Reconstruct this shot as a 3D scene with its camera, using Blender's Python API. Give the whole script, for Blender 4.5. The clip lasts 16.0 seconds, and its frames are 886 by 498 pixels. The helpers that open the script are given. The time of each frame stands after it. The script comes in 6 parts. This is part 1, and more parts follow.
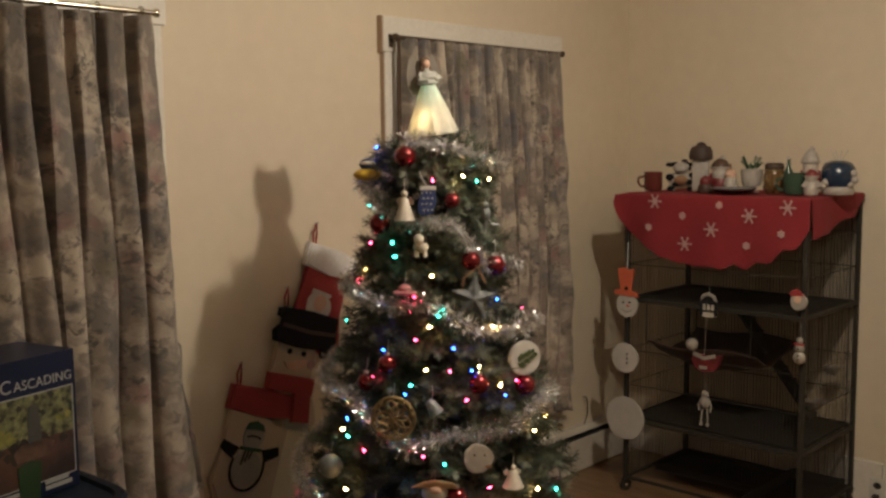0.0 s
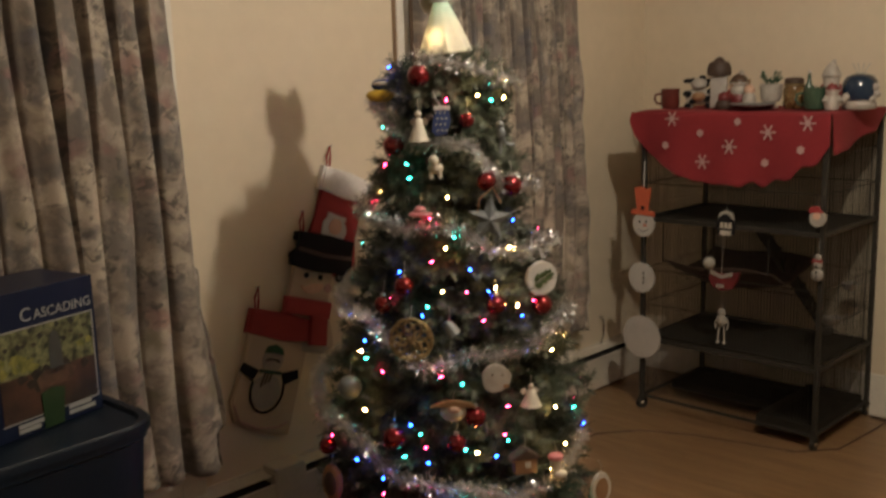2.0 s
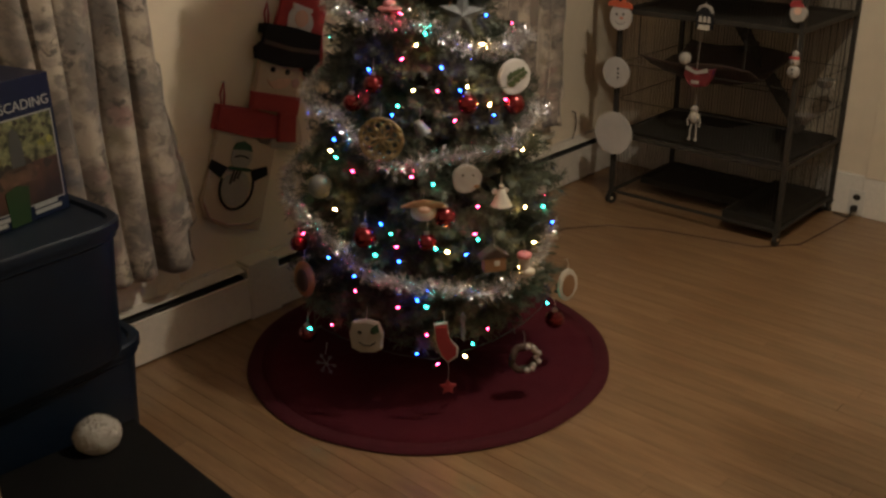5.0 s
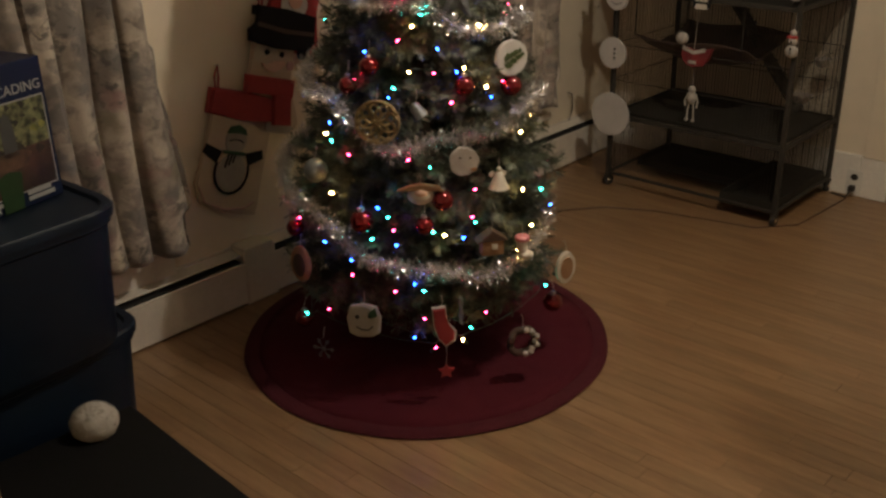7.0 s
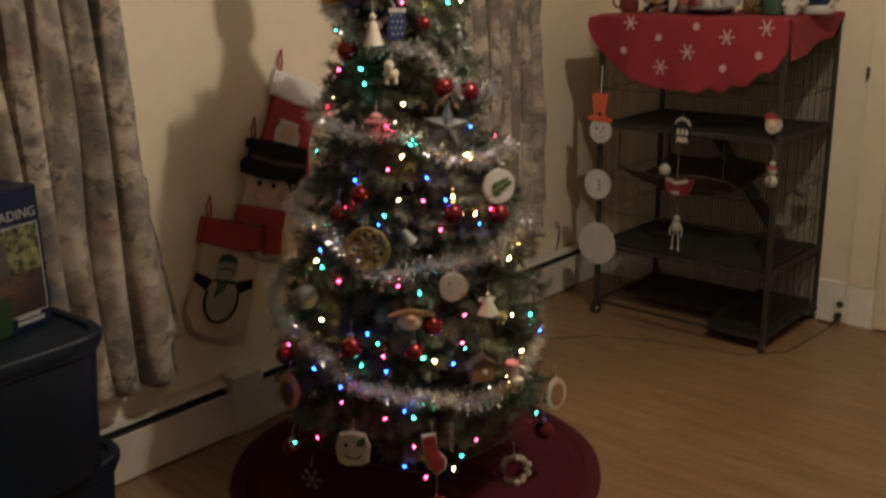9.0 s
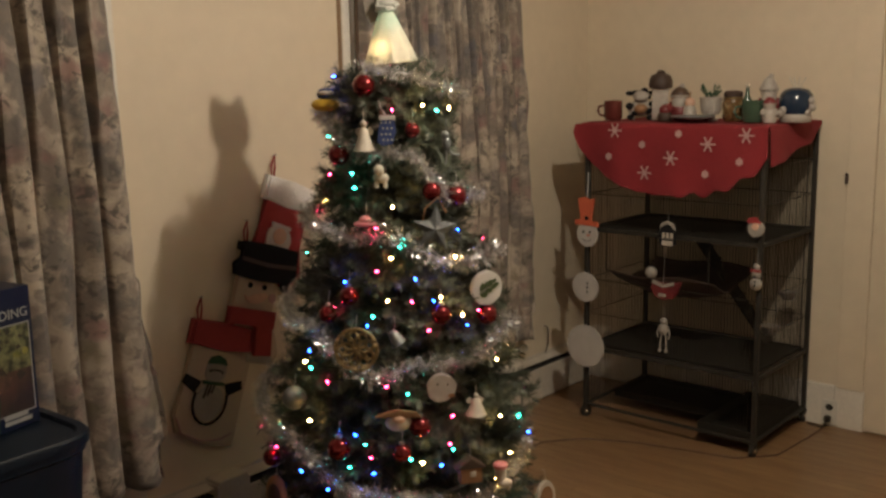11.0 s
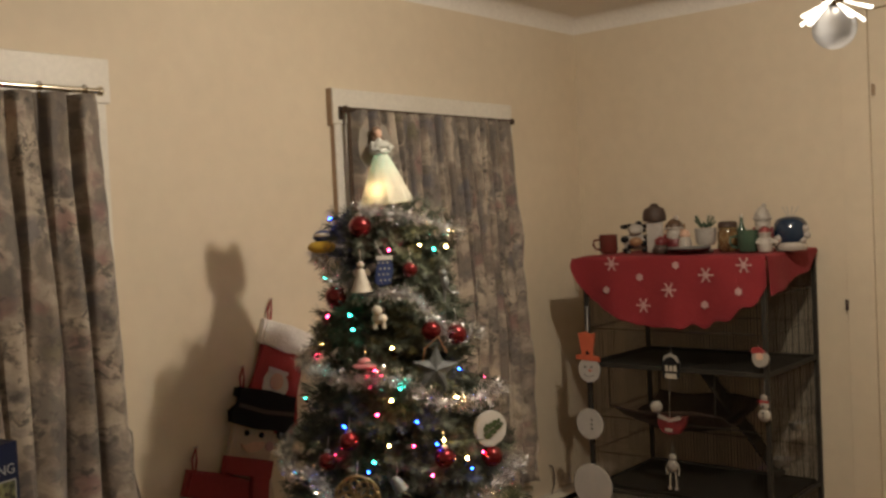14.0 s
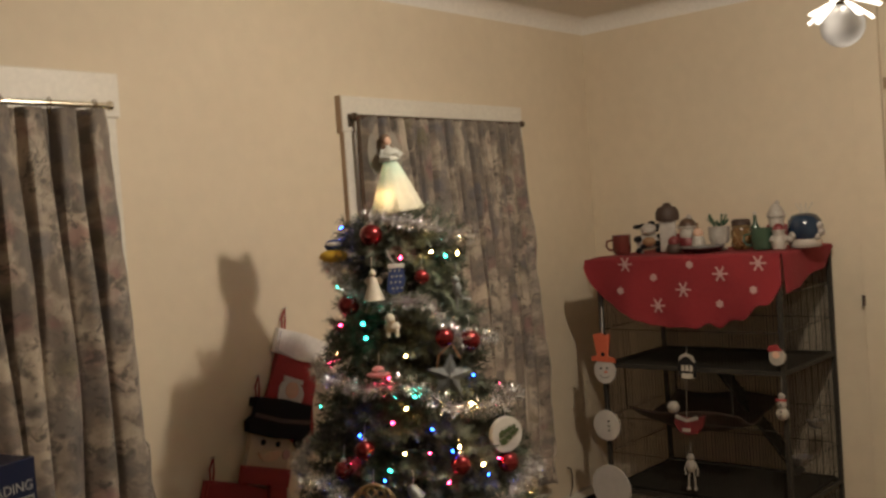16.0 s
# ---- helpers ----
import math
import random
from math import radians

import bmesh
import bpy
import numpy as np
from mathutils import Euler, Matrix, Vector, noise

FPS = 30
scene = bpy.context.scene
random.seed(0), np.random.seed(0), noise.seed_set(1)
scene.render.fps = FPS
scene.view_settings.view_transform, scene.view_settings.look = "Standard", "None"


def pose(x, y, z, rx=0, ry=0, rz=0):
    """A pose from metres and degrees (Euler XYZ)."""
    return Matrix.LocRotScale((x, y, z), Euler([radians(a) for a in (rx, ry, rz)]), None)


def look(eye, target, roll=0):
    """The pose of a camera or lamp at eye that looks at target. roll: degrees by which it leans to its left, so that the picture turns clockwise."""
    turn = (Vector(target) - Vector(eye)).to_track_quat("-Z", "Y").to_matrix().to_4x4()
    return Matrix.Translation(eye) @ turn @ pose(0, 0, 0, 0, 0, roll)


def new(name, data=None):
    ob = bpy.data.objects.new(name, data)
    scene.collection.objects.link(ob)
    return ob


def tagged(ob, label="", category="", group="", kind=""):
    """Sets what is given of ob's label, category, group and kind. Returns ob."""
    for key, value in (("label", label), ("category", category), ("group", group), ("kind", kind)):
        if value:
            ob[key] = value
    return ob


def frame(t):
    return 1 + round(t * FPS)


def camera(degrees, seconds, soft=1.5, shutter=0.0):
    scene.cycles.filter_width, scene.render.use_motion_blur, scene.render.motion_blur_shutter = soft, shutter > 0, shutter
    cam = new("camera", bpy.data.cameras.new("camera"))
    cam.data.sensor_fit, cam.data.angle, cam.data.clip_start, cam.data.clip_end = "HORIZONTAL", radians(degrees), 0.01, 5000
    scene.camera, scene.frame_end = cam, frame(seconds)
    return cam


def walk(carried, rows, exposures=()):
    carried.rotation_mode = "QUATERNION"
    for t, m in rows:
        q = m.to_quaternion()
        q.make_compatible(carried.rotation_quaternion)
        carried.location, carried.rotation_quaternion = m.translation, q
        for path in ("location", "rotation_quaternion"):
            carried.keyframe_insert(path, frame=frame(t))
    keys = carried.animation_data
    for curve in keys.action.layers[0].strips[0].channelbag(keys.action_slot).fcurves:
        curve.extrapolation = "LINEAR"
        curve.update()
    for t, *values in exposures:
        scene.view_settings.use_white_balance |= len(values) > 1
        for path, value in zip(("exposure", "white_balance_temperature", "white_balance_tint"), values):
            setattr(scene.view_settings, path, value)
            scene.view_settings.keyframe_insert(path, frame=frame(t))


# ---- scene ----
cam = camera(48.8, 16.0, soft=2.6, shutter=0.9)
PATH = [
    (0, (-4.327, -2.765, 1.582), (-2.879, -1.401, 1.374), -0.57),
    (0.5, (-4.325, -2.764, 1.580), (-2.873, -1.407, 1.356), -1.06),
    (1, (-4.324, -2.764, 1.581), (-2.874, -1.409, 1.329), -1.47),
    (1.5, (-4.322, -2.755, 1.576), (-2.884, -1.394, 1.292), -1.27),
    (2, (-4.316, -2.751, 1.573), (-2.907, -1.379, 1.211), -1.56),
    (2.5, (-4.313, -2.751, 1.573), (-2.924, -1.368, 1.173), -2.13),
    (3, (-4.305, -2.742, 1.571), (-2.927, -1.368, 1.108), -1.84),
    (3.5, (-4.306, -2.744, 1.571), (-2.938, -1.380, 1.050), -1.77),
    (4, (-4.302, -2.734, 1.570), (-2.943, -1.400, 0.961), -2.43),
    (4.5, (-4.297, -2.735, 1.563), (-2.936, -1.453, 0.853), -2.32),
    (5, (-4.287, -2.728, 1.595), (-2.934, -1.476, 0.819), -0.88),
    (7.5, (-4.277, -2.712, 1.589), (-2.930, -1.477, 0.778), -1.25),
    (8, (-4.288, -2.712, 1.576), (-2.890, -1.452, 0.901), -0.86),
    (8.5, (-4.292, -2.721, 1.570), (-2.877, -1.445, 0.960), -1.48),
    (9, (-4.294, -2.722, 1.573), (-2.857, -1.445, 1.021), -1.14),
    (9.5, (-4.304, -2.732, 1.571), (-2.845, -1.447, 1.099), -0.87),
    (12, (-4.323, -2.757, 1.573), (-2.834, -1.441, 1.347), -0.88),
    (12.5, (-4.327, -2.750, 1.570), (-2.851, -1.407, 1.439), -0.54),
    (13, (-4.318, -2.751, 1.566), (-2.848, -1.399, 1.464), -1.43),
    (13.5, (-4.306, -2.730, 1.569), (-2.830, -1.383, 1.498), -1.75),
    (14, (-4.295, -2.721, 1.568), (-2.774, -1.423, 1.506), -2.68),
    (14.5, (-4.284, -2.730, 1.575), (-2.761, -1.435, 1.501), -3.00),
    (15, (-4.275, -2.725, 1.574), (-2.760, -1.421, 1.502), -2.39),
    (15.5, (-4.280, -2.720, 1.576), (-2.785, -1.394, 1.504), -2.23),
    (16, (-4.286, -2.726, 1.584), (-2.785, -1.406, 1.525), -3.99),
]
EXPOSURES = [(0.0, 0.10), (2.5, 0.12), (5.0, 0.05), (7.5, 0.03), (9.5, 0.09), (12.5, 0.13), (16.0, 0.12)]
walk(cam, [(t, look(eye, target, roll)) for t, eye, target, roll in PATH], EXPOSURES)

# ---- light: night outside, one ceiling fixture ----
world = bpy.data.worlds.new("night")
world.use_nodes = True
world.node_tree.nodes["Background"].inputs[0].default_value = (0.02, 0.025, 0.04, 1)
world.node_tree.nodes["Background"].inputs[1].default_value = 0.3
scene.world = world
LAMP = (-2.13, -1.985, 2.47)


def lamp(name, where, power, colour, radius):
    data = bpy.data.lights.new(name, "POINT")
    data.energy, data.color, data.shadow_soft_size = power, colour, radius
    ob = new(name, data)
    ob.location = where
    return ob


lamp("ceiling_fixture_light", LAMP, 66, (1.0, 0.885, 0.72), 0.034)


# ---- materials ----
def material(name, colour, rough=0.6, metal=0.0, second=None, scale=6.0, amount=0.5, fine=60.0, fine_amount=0.12,
             bump=0.1, bump_scale=None, sheen=0.0, island=0.0, randomly=0.0, coat=0.0, stretch=(1, 1, 1), trans=0.0):
    """A surface with variation at two scales and fine relief."""
    m = bpy.data.materials.new(name)
    m.use_nodes = True
    n, l = m.node_tree.nodes, m.node_tree.links
    b = n["Principled BSDF"]
    co, mp = n.new("ShaderNodeTexCoord"), n.new("ShaderNodeMapping")
    mp.inputs["Scale"].default_value = stretch
    l.new(co.outputs["Object"], mp.inputs["Vector"])
    big, small = n.new("ShaderNodeTexNoise"), n.new("ShaderNodeTexNoise")
    big.inputs["Scale"].default_value, big.inputs["Detail"].default_value = scale, 4
    small.inputs["Scale"].default_value, small.inputs["Detail"].default_value = fine, 3
    for t in (big, small):
        l.new(mp.outputs[0], t.inputs["Vector"])
    mix = n.new("ShaderNodeMix")
    mix.data_type = "RGBA"
    ramp = n.new("ShaderNodeMapRange")
    ramp.inputs[1].default_value, ramp.inputs[2].default_value = 0.35, 0.65
    ramp.inputs[3].default_value, ramp.inputs[4].default_value = 0.0, amount
    l.new(big.outputs[0], ramp.inputs[0])
    l.new(ramp.outputs[0], mix.inputs[0])
    dark = second or tuple(c * 0.75 for c in colour)
    mix.inputs[6].default_value, mix.inputs[7].default_value = (*colour, 1), (*dark, 1)
    hsv = n.new("ShaderNodeHueSaturation")
    l.new(mix.outputs[2], hsv.inputs["Color"])
    val = n.new("ShaderNodeMapRange")
    val.inputs[3].default_value, val.inputs[4].default_value = 1 - fine_amount, 1 + fine_amount
    l.new(small.outputs[0], val.inputs[0])
    last = val.outputs[0]
    for strength, node, output in ((island, "ShaderNodeNewGeometry", "Random Per Island"), (randomly, "ShaderNodeObjectInfo", "Random")):
        if strength:
            source, spread, times = n.new(node), n.new("ShaderNodeMapRange"), n.new("ShaderNodeMath")
            spread.inputs[3].default_value, spread.inputs[4].default_value = 1 - strength, 1 + strength
            times.operation = "MULTIPLY"
            l.new(source.outputs[output], spread.inputs[0])
            l.new(spread.outputs[0], times.inputs[0])
            l.new(last, times.inputs[1])
            last = times.outputs[0]
    l.new(last, hsv.inputs["Value"])
    l.new(hsv.outputs[0], b.inputs["Base Color"])
    b.inputs["Roughness"].default_value, b.inputs["Metallic"].default_value = rough, metal
    b.inputs["Sheen Weight"].default_value, b.inputs["Coat Weight"].default_value = sheen, coat
    b.inputs["Transmission Weight"].default_value = trans
    if bump:
        rel, bn = n.new("ShaderNodeTexNoise"), n.new("ShaderNodeBump")
        rel.inputs["Scale"].default_value, rel.inputs["Detail"].default_value = bump_scale or fine, 3
        l.new(mp.outputs[0], rel.inputs["Vector"])
        bn.inputs["Strength"].default_value, bn.inputs["Distance"].default_value = bump, 0.004
        l.new(rel.outputs[0], bn.inputs["Height"])
        l.new(bn.outputs[0], b.inputs["Normal"])
    return m


def glowing(name, colour, strength, tint=None):
    m = bpy.data.materials.new(name)
    m.use_nodes = True
    b = m.node_tree.nodes["Principled BSDF"]
    b.inputs["Base Color"].default_value = (*(tint or colour), 1)
    b.inputs["Roughness"].default_value = 0.25
    b.inputs["Emission Color"].default_value, b.inputs["Emission Strength"].default_value = (*colour, 1), strength
    return m


def printed_cloth(name):
    """Curtain fabric: an unbleached ground with clustered mauve, slate and olive flowers and dark sprigs."""
    m = bpy.data.materials.new(name)
    m.use_nodes = True
    n, l = m.node_tree.nodes, m.node_tree.links
    b = n["Principled BSDF"]
    co = n.new("ShaderNodeTexCoord")
    warp, push, add = n.new("ShaderNodeTexNoise"), n.new("ShaderNodeVectorMath"), n.new("ShaderNodeVectorMath")
    warp.inputs["Scale"].default_value, warp.inputs["Detail"].default_value = 16, 4
    push.operation, push.inputs["Scale"].default_value = "SCALE", 0.09
    l.new(co.outputs["UV"], warp.inputs["Vector"])
    l.new(warp.outputs["Color"], push.inputs[0])
    l.new(co.outputs["UV"], add.inputs[0])
    l.new(push.outputs[0], add.inputs[1])

    def mask(scale, lo, hi, most, detail=4, shift=0.0):
        off, t, r = n.new("ShaderNodeVectorMath"), n.new("ShaderNodeTexNoise"), n.new("ShaderNodeMapRange")
        off.inputs[1].default_value = (shift, 0.6 * shift, shift)
        l.new(add.outputs[0], off.inputs[0])
        l.new(off.outputs[0], t.inputs["Vector"])
        t.inputs["Scale"].default_value, t.inputs["Detail"].default_value, t.inputs["Roughness"].default_value = scale, detail, 0.62
        r.inputs[1].default_value, r.inputs[2].default_value, r.inputs[4].default_value = lo, hi, most
        l.new(t.outputs[0], r.inputs[0])
        return r.outputs[0]

    def times(a, c):
        x = n.new("ShaderNodeMath")
        x.operation = "MULTIPLY"
        l.new(a, x.inputs[0])
        l.new(c, x.inputs[1])
        return x.outputs[0]

    def over(under, top, factor):
        x = n.new("ShaderNodeMix")
        x.data_type = "RGBA"
        l.new(factor, x.inputs[0])
        for value, socket in ((under, x.inputs[6]), (top, x.inputs[7])):
            if isinstance(value, tuple):
                socket.default_value = (*value, 1)
            else:
                l.new(value, socket)
        return x.outputs[2]

    colour = over((0.46, 0.39, 0.31), (0.165, 0.135, 0.112), mask(5.5, 0.41, 0.56, 0.88, 5))
    colour = over(colour, (0.125, 0.112, 0.105), mask(7.0, 0.49, 0.60, 0.8, 4, 5.0))
    cells, near, tone, pick = n.new("ShaderNodeTexVoronoi"), n.new("ShaderNodeMapRange"), n.new("ShaderNodeValToRGB"), n.new("ShaderNodeSeparateColor")
    cells.inputs["Scale"].default_value = 10.5
    l.new(add.outputs[0], cells.inputs["Vector"])
    near.inputs[1].default_value, near.inputs[2].default_value, near.inputs[3].default_value, near.inputs[4].default_value = 0.20, 0.52, 0.68, 0.0
    l.new(cells.outputs["Distance"], near.inputs[0])
    l.new(cells.outputs["Color"], pick.inputs[0])
    l.new(pick.outputs[0], tone.inputs[0])
    tone.color_ramp.interpolation = "CONSTANT"
    stops = ((0.0, (0.25, 0.125, 0.12)), (0.28, (0.11, 0.11, 0.135)), (0.58, (0.15, 0.13, 0.075)), (0.82, (0.30, 0.20, 0.175)))
    while len(tone.color_ramp.elements) < len(stops):
        tone.color_ramp.elements.new(0.5)
    for e, (at, c) in zip(tone.color_ramp.elements, stops):
        e.position, e.color = at, (*c, 1)
    colour = over(colour, tone.outputs[0], times(near.outputs[0], mask(3.2, 0.44, 0.54, 1.0, 3, 9.0)))
    sprigs = times(mask(30.0, 0.52, 0.60, 0.85, 5, 2.0), mask(5.0, 0.45, 0.55, 1.0, 3, 13.0))
    colour = over(colour, (0.085, 0.075, 0.065), sprigs)
    l.new(colour, b.inputs["Base Color"])
    b.inputs["Roughness"].default_value, b.inputs["Sheen Weight"].default_value = 0.7, 0.15
    weave, bn = n.new("ShaderNodeTexNoise"), n.new("ShaderNodeBump")
    weave.inputs["Scale"].default_value = 400
    l.new(co.outputs["UV"], weave.inputs["Vector"])
    bn.inputs["Strength"].default_value, bn.inputs["Distance"].default_value = 0.15, 0.002
    l.new(weave.outputs[0], bn.inputs["Height"])
    l.new(bn.outputs[0], b.inputs["Normal"])
    return m


def glass(name, colour=(0.9, 0.95, 0.95), rough=0.02):
    m = bpy.data.materials.new(name)
    m.use_nodes = True
    b = m.node_tree.nodes["Principled BSDF"]
    b.inputs["Base Color"].default_value, b.inputs["Roughness"].default_value = (*colour, 1), rough
    b.inputs["Transmission Weight"].default_value, b.inputs["IOR"].default_value = 1.0, 1.45
    return m


def sheer(name, colour, through_part):
    """Thin cloth that lets part of the light through."""
    m = bpy.data.materials.new(name)
    m.use_nodes = True
    n, l = m.node_tree.nodes, m.node_tree.links
    n.remove(n["Principled BSDF"])
    co, wave = n.new("ShaderNodeTexCoord"), n.new("ShaderNodeTexNoise")
    wave.inputs["Scale"].default_value = 45
    l.new(co.outputs["Object"], wave.inputs["Vector"])
    tone = n.new("ShaderNodeMix")
    tone.data_type = "RGBA"
    l.new(wave.outputs[0], tone.inputs[0])
    tone.inputs[6].default_value, tone.inputs[7].default_value = (*colour, 1), (*[0.8 * c for c in colour], 1)
    a, b, x = n.new("ShaderNodeBsdfDiffuse"), n.new("ShaderNodeBsdfTranslucent"), n.new("ShaderNodeMixShader")
    for node in (a, b):
        l.new(tone.outputs[2], node.inputs["Color"])
    x.inputs[0].default_value = through_part
    l.new(a.outputs[0], x.inputs[1])
    l.new(b.outputs[0], x.inputs[2])
    l.new(x.outputs[0], n["Material Output"].inputs["Surface"])
    return m


PAINT = material("cream_wall_paint", (0.70, 0.603, 0.458), 0.62, second=(0.665, 0.568, 0.428), scale=1.6, amount=0.8, fine=16, fine_amount=0.06, bump=0.12, bump_scale=170)
CEILING = material("ceiling_plaster", (0.80, 0.76, 0.70), 0.85, second=(0.74, 0.70, 0.64), scale=2.5, bump=0.35, bump_scale=90)
TRIM = material("white_trim_paint", (0.76, 0.72, 0.64), 0.42, second=(0.68, 0.63, 0.55), scale=3, amount=0.6, bump=0.06, bump_scale=60)
ENAMEL = material("heater_enamel", (0.66, 0.61, 0.53), 0.38, second=(0.55, 0.49, 0.41), scale=4, amount=0.6, bump=0.04)
# near black: the shade inside the heater's slot is put into this colour
SHADOW_GAP = material("heater_fin_shade", (0.016, 0.014, 0.012), 0.8, scale=30)
OAK = material("oak_floor", (0.242, 0.148, 0.074), 0.36, second=(0.165, 0.09, 0.042), scale=3.0, amount=0.9, fine=26, fine_amount=0.22, bump=0.08,
               bump_scale=70, randomly=0.11, coat=0.12, stretch=(9, 1, 1))
OAK_REST = material("oak_floor_far", (0.242, 0.148, 0.074), 0.36, second=(0.165, 0.09, 0.042), scale=3.0, amount=0.9, fine=26, fine_amount=0.22, bump=0.08,
                    bump_scale=70, island=0.11, coat=0.12, stretch=(9, 1, 1))
SUBFLOOR = material("floor_seams", (0.07, 0.04, 0.02), 0.9)
CURTAIN = printed_cloth("floral_curtain")
ROD = material("brass_rod", (0.30, 0.22, 0.13), 0.25, metal=0.9, scale=20)
CHROME = material("polished_rod", (0.75, 0.68, 0.55), 0.18, metal=1.0, scale=20, amount=0.2)
GLASS = glass("window_glass")
BLACK = material("black_enamel", (0.034, 0.030, 0.024), 0.55, second=(0.046, 0.041, 0.034), scale=12)
CHEST = material("black_lacquer", (0.006, 0.006, 0.006), 0.75, scale=6)
TRAY = material("black_plastic", (0.025, 0.0225, 0.018), 0.75, scale=8)
CLOTH = material("red_felt_cover", (0.225, 0.017, 0.022), 0.95, second=(0.175, 0.012, 0.017), scale=5, fine=120, bump=0.4, bump_scale=60)
AGED_FELT = material("aged_white_felt", (0.36, 0.33, 0.29), 0.92, second=(0.28, 0.25, 0.21), scale=14, fine=120, bump=0.3)
GLAZED = material("off_white_glaze", (0.43, 0.395, 0.35), 0.5, second=(0.36, 0.31, 0.27), scale=22, amount=0.8, fine_amount=0.2)
DULL_RED = material("dull_red_paint", (0.20, 0.024, 0.026), 0.45, second=(0.11, 0.016, 0.018), scale=20, amount=0.8)
VELVET = material("wine_red_skirt", (0.058, 0.0075, 0.0125), 0.95, second=(0.042, 0.0055, 0.0095), scale=9, fine=150, bump=0.35)
DULL_WHITE = material("dull_white_wool", (0.40, 0.375, 0.33), 0.95, second=(0.30, 0.27, 0.235), scale=16, bump=0.7, bump_scale=90)
VELVET_HEM = material("wine_red_hem", (0.052, 0.0068, 0.0112), 0.95, scale=14, bump=0.3)
WHITE_FELT = material("white_felt", (0.58, 0.56, 0.53), 0.9, scale=12, fine=120, bump=0.25, sheen=0.2)
PLUSH = material("white_plush", (0.78, 0.74, 0.70), 0.95, scale=18, fine=90, bump=0.9, bump_scale=120, sheen=0.4)
PAPER = material("white_card", (0.52, 0.49, 0.45), 0.75, scale=9, fine_amount=0.05, bump=0.04)
BLACK_FELT = material("black_felt", (0.018, 0.017, 0.018), 0.92, scale=14, bump=0.25)
ORANGE = material("orange_red_card", (0.62, 0.13, 0.06), 0.7, scale=10)
RED_CLOTH = material("red_cloth", (0.31, 0.026, 0.028), 0.85, scale=12, fine=110, bump=0.25, sheen=0.15)
BEIGE_CLOTH = material("oatmeal_cloth", (0.52, 0.415, 0.31), 0.9, second=(0.45, 0.36, 0.27), scale=10, fine=160, bump=0.3)
SKIN = material("peach_felt", (0.66, 0.42, 0.31), 0.9, scale=10)
GREEN_CLOTH = material("green_cloth", (0.035, 0.085, 0.045), 0.9, scale=14)
NEEDLE = material("fir_needles", (0.100, 0.114, 0.078), 0.6, second=(0.070, 0.082, 0.058), scale=12, amount=0.9, bump=0, island=0.45)
BARK = material("brown_trunk", (0.06, 0.04, 0.025), 0.85, scale=20, bump=0.5)
TINSEL = material("silver_tinsel", (0.80, 0.80, 0.82), 0.20, metal=1.0, scale=30, amount=0.2, bump=0, island=0.12)
RED_GLASS = material("red_glass_ball", (0.19, 0.010, 0.014), 0.14, metal=0.7, scale=8, amount=0.3, bump=0, coat=0.6)
GOLD = material("gold_glitter", (0.34, 0.25, 0.12), 0.42, metal=0.7, scale=40, fine=300, fine_amount=0.4, bump=0.6, bump_scale=260)
SILVER = material("silver_cap", (0.62, 0.60, 0.58), 0.3, metal=0.9, scale=30)
FROST = material("frosted_silver", (0.20, 0.215, 0.22), 0.38, metal=0.35, scale=30, fine=250, fine_amount=0.3, bump=0.4)
DIM_SILVER = material("dim_silver", (0.115, 0.125, 0.13), 0.5, second=(0.07, 0.075, 0.08), scale=45, amount=0.9, fine=300, fine_amount=0.35, bump=0.4)
IVORY = material("ivory_resin", (0.56, 0.51, 0.43), 0.5, second=(0.44, 0.38, 0.30), scale=20)
HOLLY = material("holly_green", (0.060, 0.085, 0.030), 0.6, scale=30)
NAVY = material("navy_cloth", (0.03, 0.05, 0.16), 0.85, scale=20)
YELLOW = material("yellow_resin", (0.66, 0.42, 0.05), 0.4, scale=14)
PINK = material("pink_resin", (0.62, 0.22, 0.24), 0.5, scale=14)
TAN = material("ginger_brown", (0.29, 0.155, 0.075), 0.7, scale=20, bump=0.3)
BROWN = material("dark_brown", (0.06, 0.035, 0.025), 0.6, scale=16)
TUB = material("navy_tote_plastic", (0.005, 0.011, 0.022), 0.40, second=(0.004, 0.008, 0.017), scale=4, bump=0.15, bump_scale=220)
CLAY_PRINT = material("printed_clay", (0.12, 0.065, 0.04), 0.4, second=(0.05, 0.03, 0.02), scale=25, amount=1.0, bump=0)
CARDBOARD = material("cardboard", (0.40, 0.27, 0.15), 0.85, scale=5, bump=0.2)
BOX_BLUE = material("box_print_blue", (0.008, 0.014, 0.040), 0.35, scale=6, fine_amount=0.05, bump=0.02)
for dull in (TUB, CHEST, BOX_BLUE, VELVET, VELVET_HEM):
    dull.node_tree.nodes["Principled BSDF"].inputs["Specular IOR Level"].default_value = 0.22
LEAF_PRINT = material("printed_foliage", (0.20, 0.205, 0.095), 0.45, second=(0.014, 0.020, 0.010), scale=42, amount=1.0, fine=130, fine_amount=0.5, bump=0)
YELLOW_PRINT = material("printed_yellow_leaf", (0.25, 0.24, 0.055), 0.45, second=(0.09, 0.10, 0.025), scale=50, amount=1.0, bump=0)
DARK_PRINT = material("printed_shade", (0.014, 0.016, 0.014), 0.4, second=(0.03, 0.022, 0.015), scale=30, amount=1.0, bump=0)
POT_PRINT = material("printed_terracotta", (0.075, 0.036, 0.024), 0.35, second=(0.022, 0.015, 0.013), scale=11, amount=1.0, fine=60, bump=0)
GREEN_PRINT = material("printed_green", (0.016, 0.042, 0.014), 0.35, scale=15, bump=0)
